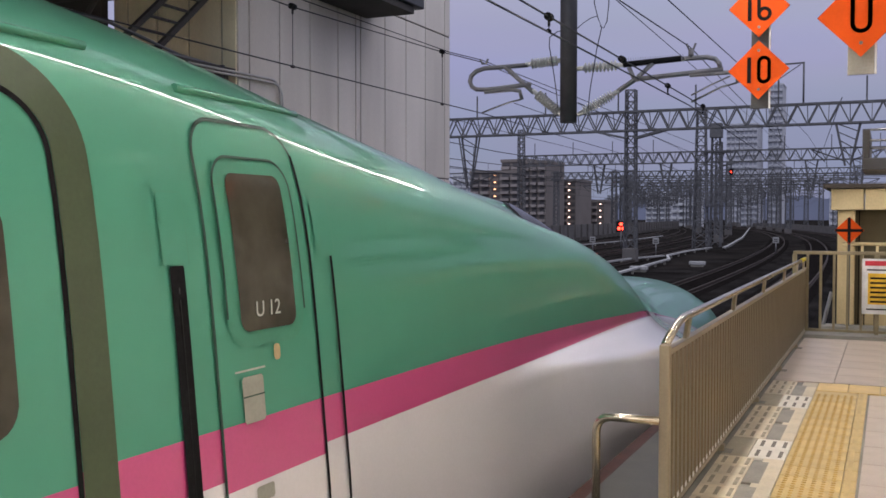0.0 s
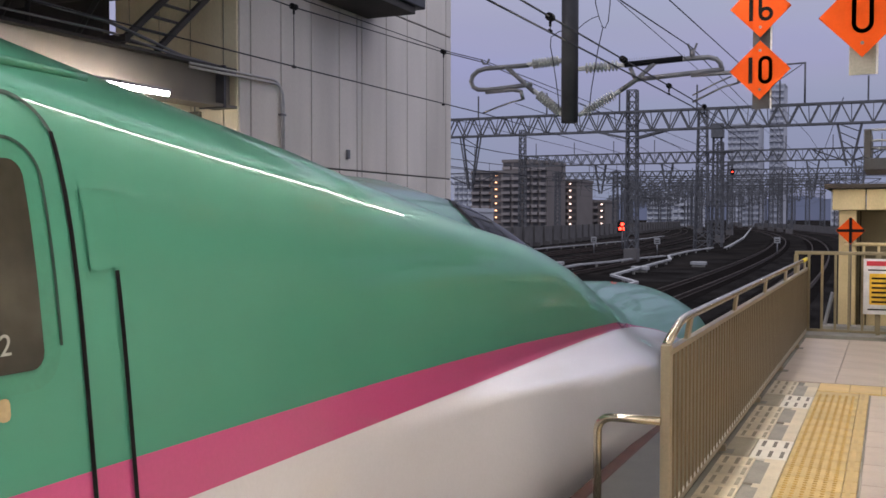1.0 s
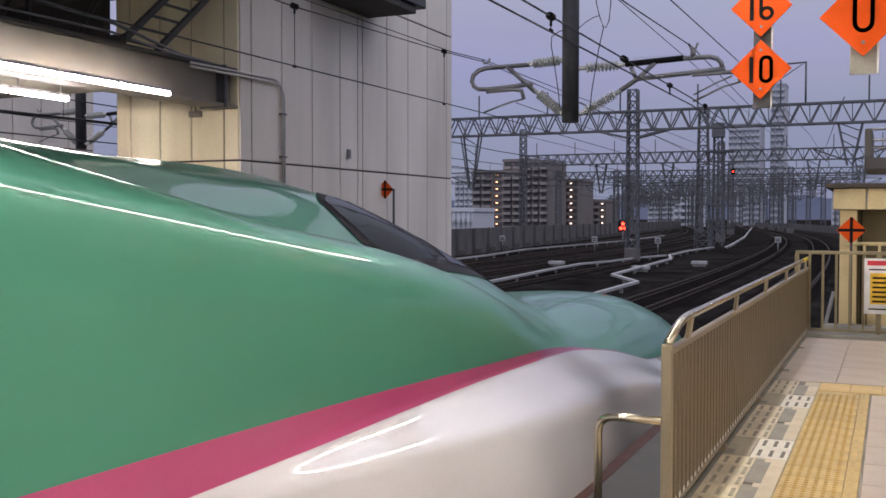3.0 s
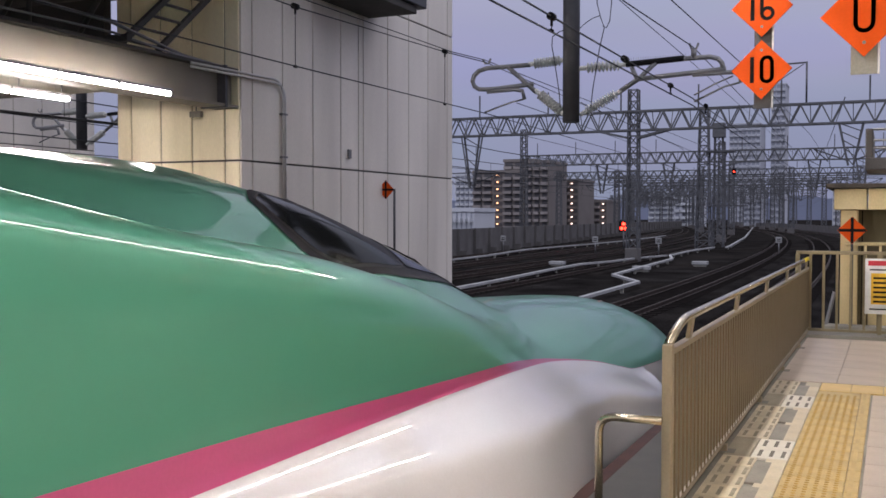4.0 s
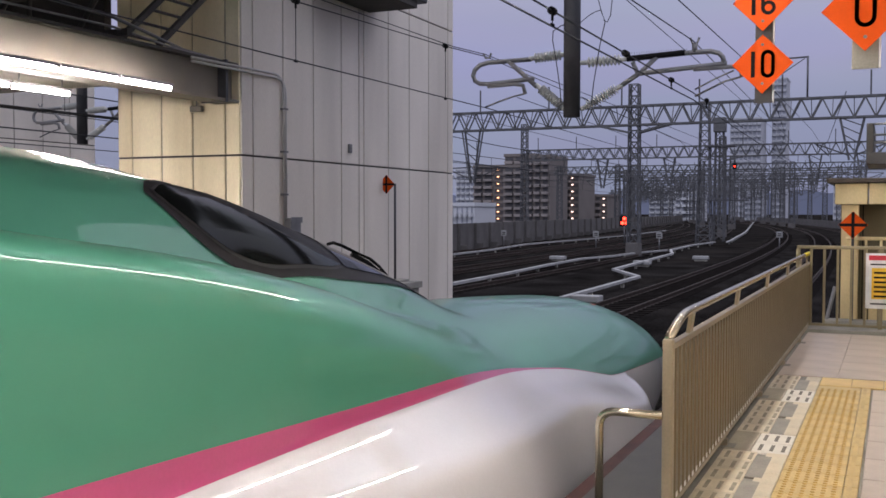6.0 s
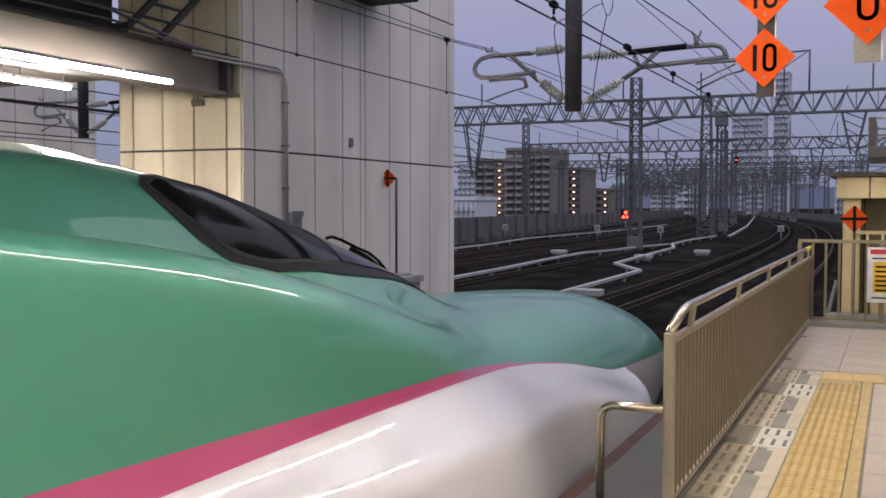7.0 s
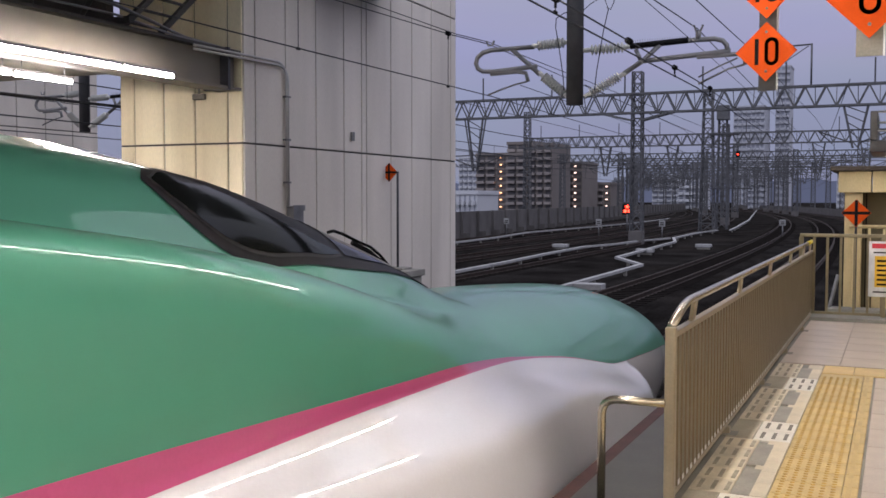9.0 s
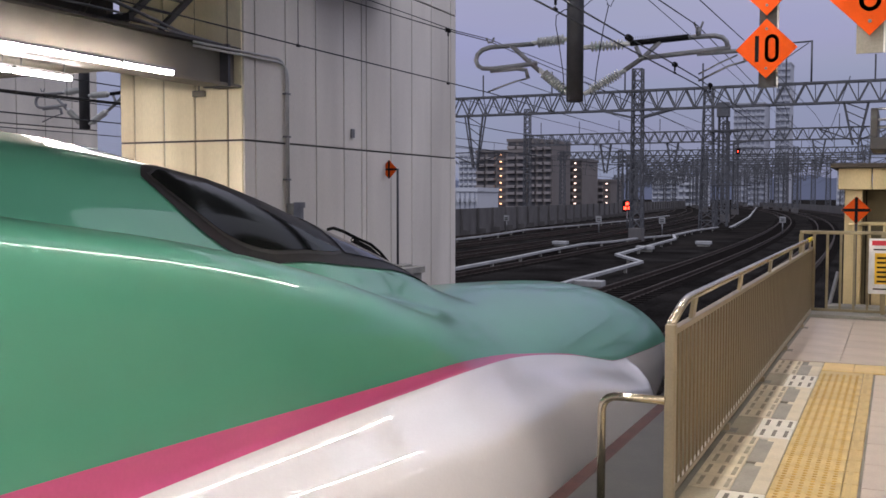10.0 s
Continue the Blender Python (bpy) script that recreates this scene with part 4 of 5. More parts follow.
part("cable", pipe([(0, -7, 0.55), (0, -4, 0.35), (0, -2.2, 0.30), (0, -1.2, 0.15), (0, -0.4, 0.02), (0, 1.2, -0.05)], 0.03, 6), M_STEEL, wc, "", True)
part("cable", pipe([(0.05, -5, 0.10), (0.05, -2.2, 0.12), (0.05, -1.0, 0.02), (0.05, 1.2, -0.12)], 0.022, 6), M_STEEL, wc, "", True)
hl = thing("hanging_sensor", (-12.8, 16.12, 3.76), "small pale box hung on a thin rod", "sensor box")
part("case", box(-0.14, 0.14, -0.05, 0.05, 0.0, 0.12, 0.015), M_BEAM, hl)
part("rod", rod((0, 0, 0.12), (0, 0, 0.6), 0.012, 6), M_STEEL, hl)
part("bracket", box(-0.3, 0.35, -0.08, 0.08, 0.6, 0.68), M_STEEL, hl)
part("clamp_body", box(0.12, 0.32, -0.12, 0.12, 0.62, 0.98, 0.02), M_DARKSTEEL, hl)


# ---- tracks ----
def bendx(x0, y):
    return x0 - 4.5e-4 * max(0.0, y - 30) ** 2


def track(x0, y0, y1, label):
    tk = thing("railway_track", (0, 0, GROUND), label, "railway track", "railway tracks")
    ys = [y0]
    while ys[-1] < y1:
        ys.append(ys[-1] + (4 if ys[-1] < 120 else 10))
    for s in (-0.7175, 0.7175):
        bm = bmesh.new()
        prev = None
        for y in ys:
            x = bendx(x0, y) + s
            ring = [bm.verts.new((x + dx, y, dz)) for dx, dz in ((-0.07, 0.03), (0.07, 0.03), (0.012, 0.06), (0.035, 0.165), (0.033, 0.20), (-0.033, 0.20), (-0.035, 0.165), (-0.012, 0.06))]
            if prev:
                for i in range(8):
                    bm.faces.new((prev[i], prev[(i + 1) % 8], ring[(i + 1) % 8], ring[i]))
            prev = ring
        part("rail", bm, M_RAIL, tk)
    bm = bmesh.new()
    y = y0
    while y < min(y1, 150):
        x = bendx(x0, y)
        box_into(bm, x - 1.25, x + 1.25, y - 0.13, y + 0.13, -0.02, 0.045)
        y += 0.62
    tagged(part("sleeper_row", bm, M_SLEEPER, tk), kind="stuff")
    # ballast shoulder that the sleepers sit in
    bm = bmesh.new()
    prev = None
    for y in ys:
        x = bendx(x0, y)
        ring = [bm.verts.new((x + dx, y, dz)) for dx, dz in ((-2.0, -0.02), (-1.5, 0.022), (1.5, 0.022), (2.0, -0.02))]
        if prev:
            for i in range(3):
                bm.faces.new((prev[i], prev[i + 1], ring[i + 1], ring[i]))
        prev = ring
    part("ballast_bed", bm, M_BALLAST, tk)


for x0, y0 in ((-3.9, -20), (-8.2, -20), (-16.6, 30), (-21.0, -20), (-25.4, -20), (-29.6, 30)):
    track(x0, y0, 430, "dark rails on sleepers in dark ballast, curving away")
track(1.6, 30, 430, "dark rails on sleepers in dark ballast, curving away")


def trough(pts, label="pale concrete cable trough on short posts"):
    ct = thing("cable_trough", (0, 0, GROUND), label, "cable trough", "cable troughs")
    pts = [Vector(p) for p in pts]
    for a, b in zip(pts, pts[1:]):
        d = b - a
        m = Matrix.Translation((a.x, a.y, 0.22)) @ d.to_track_quat("Y", "Z").to_matrix().to_4x4()
        bm = bmesh.new()
        box_into(bm, -0.10, 0.10, -0.02, d.length + 0.02, 0, 0.11, m)
        part("trough_run", bm, M_TROUGH, ct)
        n = max(1, int(d.length / 4))
        for i in range(n):
            q = a + d * (i + 0.5) / n
            part("leg", box(q.x - 0.06, q.x + 0.06, q.y - 0.06, q.y + 0.06, 0, 0.22), M_CONC, ct)


trough([(-16.2, 34, 0), (-16.75, 44, 0), (-17.4, 52, 0), (-17.8, 60, 0), (-17.0, 65, 0), (-16.9, 70, 0), (-15.9, 76.5, 0)])
trough([(-10.2, 30, 0), (-10.35, 38, 0), (-10.5, 44.4, 0), (-12.98, 49.5, 0), (-14.2, 70.2, 0), (-15.7, 76.9, 0), (-16.3, 89, 0), (-16.0, 99.5, 0)])
trough([(-27.5, 60, 0), (-28.3, 70.4, 0), (-30.4, 84.7, 0), (-30.4, 107, 0), (-30.8, 125.5, 0), (-33.4, 160, 0)])
trough([(-14.9, 100, 0), (-15.4, 106, 0), (-20.1, 153, 0), (-38, 306, 0)])

for x, y in ((-33.0, 86), (-24.2, 86), (-17.9, 83), (-9.1, 91)):
    mb = thing("marker_board", (x, y, GROUND), "small white marker board on a post by the track", "marker", "marker boards")
    part("post", rod((0, 0, 0), (0, 0, 1.2), 0.05, 6), M_STEEL, mb)
    bd = part("board", box(-0.26, 0.26, -0.06, -0.02, 1.0, 1.52, 0.01), M_TROUGH, mb)
    part("mark", box(-0.16, 0.16, -0.065, -0.062, 1.28, 1.36), M_SIGNBLACK, bd)
    part("mark", box(-0.16, 0.16, -0.065, -0.062, 1.12, 1.2), M_SIGNBLACK, bd)
for x, y in ((-9.6, 33), (-13.5, 58), (-20, 62), (-11.5, 66)):
    gb = thing("track_box", (x, y, GROUND), "pale grey trackside equipment box", "equipment box", "track boxes")
    part("case", box(-0.5, 0.5, -0.3, 0.3, 0.12, 0.34, 0.03), M_TROUGH, gb)
    part("foot", box(-0.4, 0.4, -0.2, 0.2, 0, 0.12), M_CONC, gb)

# viaduct parapets
def parapet(pts, height, label, far_from=0):
    pw = thing("viaduct_parapet", (0, 0, GROUND), label, "parapet", kind="structure")
    pts = [Vector(p) for p in pts]
    for a, b in zip(pts, pts[1:]):
        d = b - a
        n = max(1, int(d.length / 5))
        for i in range(n):
            p, q = a + d * i / n, a + d * (i + 1) / n
            m = Matrix.Translation((p.x, p.y, 0)) @ (q - p).to_track_quat("Y", "Z").to_matrix().to_4x4()
            bm = bmesh.new()
            ln = (q - p).length
            box_into(bm, -0.12, 0.0, 0.03, ln - 0.03, -0.5, height, m)
            part("parapet_panel", bm, M_PARAPET, pw)
            bm = bmesh.new()
            box_into(bm, 0.0, 0.22, -0.08, 0.08, -0.5, height + 0.02, m)
            box_into(bm, 0.22, 0.8, -0.05, 0.05, -0.5, 0.5, m)
            part("buttress", bm, M_PARAPET, pw)


parapet([(-31, 40, 0), (-32.4, 74, 0), (-36.0, 100, 0), (-38.6, 125, 0), (-45, 178, 0), (-58, 300, 0), (-82, 420, 0)], 2.25, "dark stained viaduct parapet wall with buttresses")
parapet([(5.0, 40, 0), (4.2, 80, 0), (0.5, 130, 0), (-6.5, 190, 0), (-25, 290, 0), (-62, 430, 0)], 1.5, "dark viaduct parapet wall beyond the platform")


# ---- gantries and masts ----
def truss_beam(bm, x0, x1, y, z0, z1, step=1.35, r=0.055, depth=0.7):
    for yy in (y - depth / 2, y + depth / 2):
        for z in (z0, z1):
            rod_into(bm, (x0, yy, z), (x1, yy, z), r * 1.5, 4)
        n = int((x1 - x0) / step)
        for i in range(n):
            a, b = x0 + (x1 - x0) * i / n, x0 + (x1 - x0) * (i + 1) / n
            mid = (a + b) / 2
            rod_into(bm, (a, yy, z0), (mid, yy, z1), r, 4, cap=False)
            rod_into(bm, (mid, yy, z1), (b, yy, z0), r, 4, cap=False)
    # lacing across the lower and upper faces
    n = int((x1 - x0) / step)
    for i in range(n):
        a, b = x0 + (x1 - x0) * i / n, x0 + (x1 - x0) * (i + 1) / n
        s = depth / 2 if i % 2 else -depth / 2
        for z in (z0, z1):
            rod_into(bm, (a, y - s, z), (b, y + s, z), r * 0.8, 4, cap=False)
        rod_into(bm, (a, y - s, z0), (a, y + s, z1), r * 0.6, 4, cap=False)


def lattice_mast(bm, x, y, z0, z1, w0, w1, step=0.9, r=0.045):
    def corner(k, z):
        w = w0 + (w1 - w0) * (z - z0) / (z1 - z0)
        return (x + (w / 2) * (1 if k in (0, 1) else -1), y + (w / 2) * (1 if k in (1, 2) else -1), z)
    for k in range(4):
        rod_into(bm, corner(k, z0), corner(k, z1), r * 1.4, 4)
    n = int((z1 - z0) / step)
    for i in range(n):
        a, b = z0 + (z1 - z0) * i / n, z0 + (z1 - z0) * (i + 1) / n
        for k in range(4):
            rod_into(bm, corner(k, a), corner((k + 1) % 4, b), r, 4, cap=False)
            rod_into(bm, corner(k, b), corner((k + 1) % 4, b), r * 0.8, 4, cap=False)


def gantry(y, x0, x1, z0, z1, masts, drops, label, w=0.75, step=1.35, r=0.055, haunch=()):
    ga = thing("catenary_gantry", (0, y, GROUND), label, "gantry", "catenary gantries")
    g = -GROUND
    bm = bmesh.new()
    truss_beam(bm, x0, x1, 0, z0 + g, z1 + g, step, r)
    part("truss_beam", bm, M_GANTRY, ga, "galvanised lattice beam")
    for x, top in masts:
        bm = bmesh.new()
        lattice_mast(bm, x, 0, 0.0, top + g, w, w * 0.8, 0.8, r * 0.8)
        mo = part("lattice_mast", bm, M_GANTRY, ga, "galvanised lattice mast")
        part("footing", box(x - w * .6, x + w * .6, -w * .6, w * .6, -0.1, 1.0, 0.03), M_PARAPET, mo)
        if x in haunch:
            for s in (-1, 1):
                bm = bmesh.new()
                rod_into(bm, (x + s * 0.3, -0.35, z0 - 0.55 + g), (x + s * 2.6, -0.35, z0 + g), r * 1.6, 4)
                rod_into(bm, (x + s * 0.3, 0.35, z0 - 0.55 + g), (x + s * 2.6, 0.35, z0 + g), r * 1.6, 4)
                part("haunch", bm, M_GANTRY, mo)
    for x, low in drops:
        bm = bmesh.new()
        for s in (-1, 1):
            for yy in (-0.3, 0.3):
                rod_into(bm, (x + s * 0.75, yy, z0 + g), (x + s * 0.16, yy * .4, low + g), r * 1.3, 4)
        n = 5
        for i in range(n):
            k = i / n
            wd = 0.75 + (0.16 - 0.75) * k
            z = z0 + g + (low - z0) * k
            z2 = z0 + g + (low - z0) * (k + 1 / n)
            wd2 = 0.75 + (0.16 - 0.75) * (k + 1 / n)
            rod_into(bm, (x - wd, 0, z), (x + wd2, 0, z2), r * .8, 4)
        part("drop_bracket", bm, M_GANTRY, ga, "tapering drop bracket")
        for s in (-1, 1):
            bm = bmesh.new()
            rod_into(bm, (x + s * 0.15, 0, low + g + 0.3), (x + s * 2.2, 0, low + g + 1.1), 0.05, 5)
            rod_into(bm, (x + s * 0.15, 0, low + g + 1.2), (x + s * 2.3, 0, low + g + 1.15), 0.05, 5)
            rod_into(bm, (x + s * 2.3, 0, low + g + 1.15), (x + s * 1.4, 0, low + g + 0.3), 0.04, 5)
            part("cantilever", bm, M_DARKSTEEL, ga)
    for x in [x0 + 2 + i * 5.5 for i in range(int((x1 - x0 - 3) / 5.5))]:
        part("feeder_post", rod((x, 0, z1 + g), (x, 0, z1 + g + 1.7), 0.06, 5), M_GANTRY, ga)
    return ga


gantry(70.5, -42, 12, 8.0, 9.35, ((-17.05, 10.9), (11.5, 9.4)), ((-29.65, 4.0), (-2.6, 5.2)), "galvanised lattice gantry spanning the tracks", 0.8, 1.3, 0.06, (-17.05,))
gantry(131, -47.2, 14, 8.95, 10.35, ((-47.2, 14.0), (-20.2, 11.5), (13.5, 10.4)), ((-36, 5.0), (-27, 5.2), (-9, 5.2), (-3.5, 5.4)), "galvanised lattice gantry spanning the tracks", 0.9, 1.4, 0.07, (-20.2,))
gantry(190, -62, 10, 9.3, 10.7, ((-61, 11), (-27.5, 12), (-5, 11)), ((-45, 5.5), (-36, 5.5), (-19, 5.5), (-13, 5.5)), "galvanised lattice gantry spanning the tracks", 1.0, 1.6, 0.08)
for i, y in enumerate((212, 236, 258, 282, 306, 330, 356, 384, 414, 446)):
    c = bendx(-12, y)
    gantry(y, c - 30, c + 22, 9.3, 10.6, ((c - 28, 12), (c - 10, 12.5), (c + 8, 12), (c + 20, 12)), ((c - 24, 5.6), (c - 20, 5.5), (c - 15, 5.4), (c - 4, 5.5), (c + 3, 5.6), (c + 12, 5.5)), "distant galvanised lattice gantry", 1.1, 2.0, 0.09)

fa = thing("feeder_arm", (-5.4, 70.5, 9.43), "galvanised feeder post with a long arm on the gantry", "feeder post", "feeder posts")
part("post", rod((0, 0, 0), (0, 0, 2.75), 0.07, 6), M_GANTRY, fa)
part("arm", rod((0.05, 0, 2.7), (-3.9, 0, 2.6), 0.06, 6), M_GANTRY, fa)
part("stay", rod((-0.2, 0, 2.6), (-1.8, 0, 1.55), 0.035, 5), M_GANTRY, fa)
part("stay", rod((-3.5, 0, 2.5), (-1.8, 0, 1.55), 0.035, 5), M_GANTRY, fa)
mast = thing("signal_mast", (-17.15, 100, GROUND), "tall galvanised lattice mast with landings", "mast")
bm = bmesh.new()
lattice_mast(bm, 0, 0, 0, 14.1, 1.35, 0.75, 0.9, 0.05)
part("lattice", bm, M_GANTRY, mast)
part("landing", box(0.3, 3.0, -0.6, 0.6, 9.6, 9.75), M_DARKSTEEL, mast)
part("landing", box(0.3, 4.2, -0.6, 0.6, 4.3, 4.4), M_DARKSTEEL, mast)
bm = bmesh.new()
for x in (0.5, 1.4, 2.3, 3.2, 4.1):
    rod_into(bm, (x, -0.55, 4.4), (x, -0.55, 5.6), 0.03, 4)
rod_into(bm, (0.4, -0.55, 5.6), (4.2, -0.55, 5.6), 0.03, 4)
rod_into(bm, (0.4, -0.55, 5.0), (4.2, -0.55, 5.0), 0.03, 4)
part("landing_rail", bm, M_GANTRY, mast)
mast2 = thing("signal_mast", (-17.6, 112, GROUND), "tall galvanised lattice mast with equipment", "mast")
bm = bmesh.new()
lattice_mast(bm, 0, 0, 0, 13.2, 1.1, 0.8, 0.9, 0.05)
part("lattice", bm, M_GANTRY, mast2)
part("equipment", box(-0.6, 0.7, -0.7, 0.4, 12.0, 13.6, 0.05), M_GANTRY, mast2)

sig = thing("railway_signal", (-23.9, 95, GROUND), "red-lit railway signal on a post by the parapet", "signal")
part("post", rod((0, 0, 0), (0, 0, 1.9), 0.07, 8), M_GANTRY, sig)
hd = part("signal_head", box(-0.5, 0.5, 0, 0.3, 1.8, 2.9, 0.1), M_SIGNBLACK, sig)
for x, z in ((0, 2.58), (-0.2, 2.15), (0.2, 2.15)):
    part("lamp", rod((x, -0.05, z), (x, 0.0, z), 0.16, 12), M_LAMPRED, hd, "glowing red lamp")
sig2 = thing("railway_signal", (-15.85, 111.2, GROUND + 7.7), "red-lit signal fixed high on a mast", "signal")
part("signal_head", box(-0.2, 0.2, 0, 0.3, 0.2, 0.85, 0.06), M_SIGNBLACK, sig2)
part("arm", box(-1.6, -0.2, 0.1, 0.2, 0.4, 0.5), M_GANTRY, sig2)
part("lamp", rod((0, -0.05, 0.5), (0, 0.0, 0.5), 0.07, 10), M_LAMPRED, sig2, "glowing red lamp")


# ---- overhead line near the platform ----
def insulator(bm, a, b, r=0.10, ribs=9, core=0.045):
    """A ribbed insulator turned as one closed body."""
    a, b = Vector(a), Vector(b)
    d = b - a
    q = d.to_track_quat("Z", "Y").to_matrix()
    prof = [(0.0, core), (0.13, core)]
    for i in range(ribs):
        k, h = 0.14 + 0.72 * i / ribs, 0.72 / ribs
        prof += [(k + h * .12, core), (k + h * .5, r), (k + h * .62, r), (k + h * .9, core)]
    prof += [(0.87, core), (1.0, core)]
    rings = [[bm.verts.new(a + d * k + q @ Vector((rr * math.cos(math.pi * s / 6), rr * math.sin(math.pi * s / 6), 0))) for s in range(12)] for k, rr in prof]
    for u, v in zip(rings, rings[1:]):
        for s in range(12):
            bm.faces.new((u[s], u[(s + 1) % 12], v[(s + 1) % 12], v[s]))
    bm.faces.new(rings[0][::-1])
    bm.faces.new(rings[-1])


def hanging_support(at, sc=1.0, label="dark hanging catenary support tube with insulated arms"):
    hs = thing("catenary_support", at, label, "catenary support", "catenary supports")
    x0, z0 = 5.55, 0.0

    def P(x, z, y=0.0):
        return ((x + x0) * sc, y, (z - 3.56) * sc)
    part("tube", rod(P(-5.55, 3.54), P(-5.55, 7.6), 0.16 * sc, 20), M_DARKSTEEL, hs, "dark hanging steel tube")
    la = part("left_arm", pipe([P(-6.36, 4.67), P(-7.25, 4.66), P(-7.42, 4.62), P(-7.53, 4.53), P(-7.56, 4.42), P(-7.52, 4.32), P(-7.42, 4.26), P(-7.2, 4.245), P(-6.30, 4.30)], 0.045 * sc, 10), M_STEEL, hs, "grey bent tube arm", True)
    part("stay", pipe([P(-6.82, 4.66), P(-6.24, 4.14)], 0.045 * sc, 10), M_STEEL, la)
    bm = bmesh.new()
    insulator(bm, P(-6.40, 4.68), P(-5.66, 4.72), 0.10 * sc)
    part("insulator", bm, M_INSUL, la, "ribbed grey insulator")
    bm = bmesh.new()
    insulator(bm, P(-6.26, 4.18), P(-5.66, 3.68), 0.10 * sc, 10)
    part("insulator", bm, M_INSUL, la, "ribbed grey insulator")
    part("steady_bracket", pipe([P(-7.25, 4.20), P(-6.7, 4.22), P(-6.52, 4.18), P(-6.48, 4.02)], 0.04 * sc, 8), M_STEEL, la, "", True)
    part("steady_rod", pipe([P(-6.50, 4.02), P(-6.72, 3.98), P(-7.0, 3.90), P(-7.30, 3.80)], 0.018 * sc, 6), M_STEEL, la)
    part("clamp", pipe([P(-7.34, 4.84), P(-7.30, 4.75), P(-7.22, 4.75), P(-7.18, 4.84)], 0.022 * sc, 6), M_STEEL, la)
    ra = part("right_arm", pipe([P(-4.50, 4.55), P(-3.34, 4.60), P(-3.0, 4.60), P(-2.86, 4.56), P(-2.79, 4.48), P(-2.77, 4.38)], 0.045 * sc, 10), M_STEEL, hs, "grey bent tube arm", True)
    part("sleeve", rod(P(-4.50, 4.56), P(-3.45, 4.605), 0.055 * sc, 10), M_BLACK, ra, "black arm sleeve")
    part("lower_tube", rod(P(-4.30, 4.28), P(-2.72, 4.37), 0.045 * sc, 10), M_STEEL, ra)
    part("stay", pipe([P(-3.95, 4.57), P(-4.25, 4.30), P(-4.62, 4.07)], 0.045 * sc, 10), M_STEEL, ra)
    part("stay", pipe([P(-4.40, 4.50), P(-4.30, 4.28)], 0.04 * sc, 8), M_STEEL, ra)
    bm = bmesh.new()
    insulator(bm, P(-5.38, 4.54), P(-4.50, 4.56), 0.10 * sc)
    part("insulator", bm, M_INSUL, ra, "ribbed grey insulator")
    bm = bmesh.new()
    insulator(bm, P(-5.36, 3.68), P(-4.58, 4.09), 0.10 * sc, 12)
    part("insulator", bm, M_INSUL, ra, "ribbed grey insulator")
    part("clamp", pipe([P(-3.36, 4.86), P(-3.32, 4.76), P(-3.24, 4.76), P(-3.20, 4.86)], 0.022 * sc, 6), M_STEEL, ra)
    part("clamp_post", rod(P(-3.28, 4.60), P(-3.28, 4.76), 0.05 * sc, 8), M_STEEL, ra)
    part("steady_bracket", pipe([P(-3.3, 4.30), P(-2.6, 4.31), P(-2.48, 4.26), P(-2.46, 4.12)], 0.04 * sc, 8), M_STEEL, ra, "", True)
    part("steady_rod", pipe([P(-2.48, 4.12), P(-2.75, 4.06), P(-3.27, 3.82)], 0.02 * sc, 6), M_STEEL, ra)
    part("steady_rod", pipe([P(-2.60, 4.24), P(-2.9, 4.12), P(-3.27, 3.94)], 0.016 * sc, 6), M_STEEL, ra)
    bm = bmesh.new()
    for i in range(24):
        x = -4.45 + i * 0.045
        rod_into(bm, P(x, 4.60), P(x - 0.01, 4.68), 0.004 * sc, 3)
    part("bird_spikes", bm, M_STEEL, ra)
    return hs


hanging_support((-5.55, 18.0, 3.56))
hanging_support((-22.6, 23.0, 3.84), 1.0)
tagged(part("roof_tracks", box(-19, -2.3, -14, 12.8, 6.55, 6.75), M_ROOFDARK), "dark steel train-shed roof over the tracks, out of view", "roof", kind="structure")
# Unseen slab, added to cut the sky light on the train and wall.
tagged(part("roof_sky_block", box(-11.5, -2.0, 12.82, 16.5, 8.6, 8.8), M_ROOFDARK), "dark steel train-shed roof over the tracks, out of view", "roof", kind="structure")
tagged(part("roof_beam", box(-26, -1, 17.7, 18.3, 7.55, 8.0), M_ROOFDARK), "dark steel roof beam over the tracks", "beam", kind="structure")


def wire(pts, r, label="dark overhead wire along the track", group="overhead wires"):
    w = thing("overhead_wire", pts[0], label, "overhead wire", group)
    o = Vector(pts[0])
    part("strand", pipe([Vector(p) - o for p in pts], r, 5), M_WIRE, w)
    return w


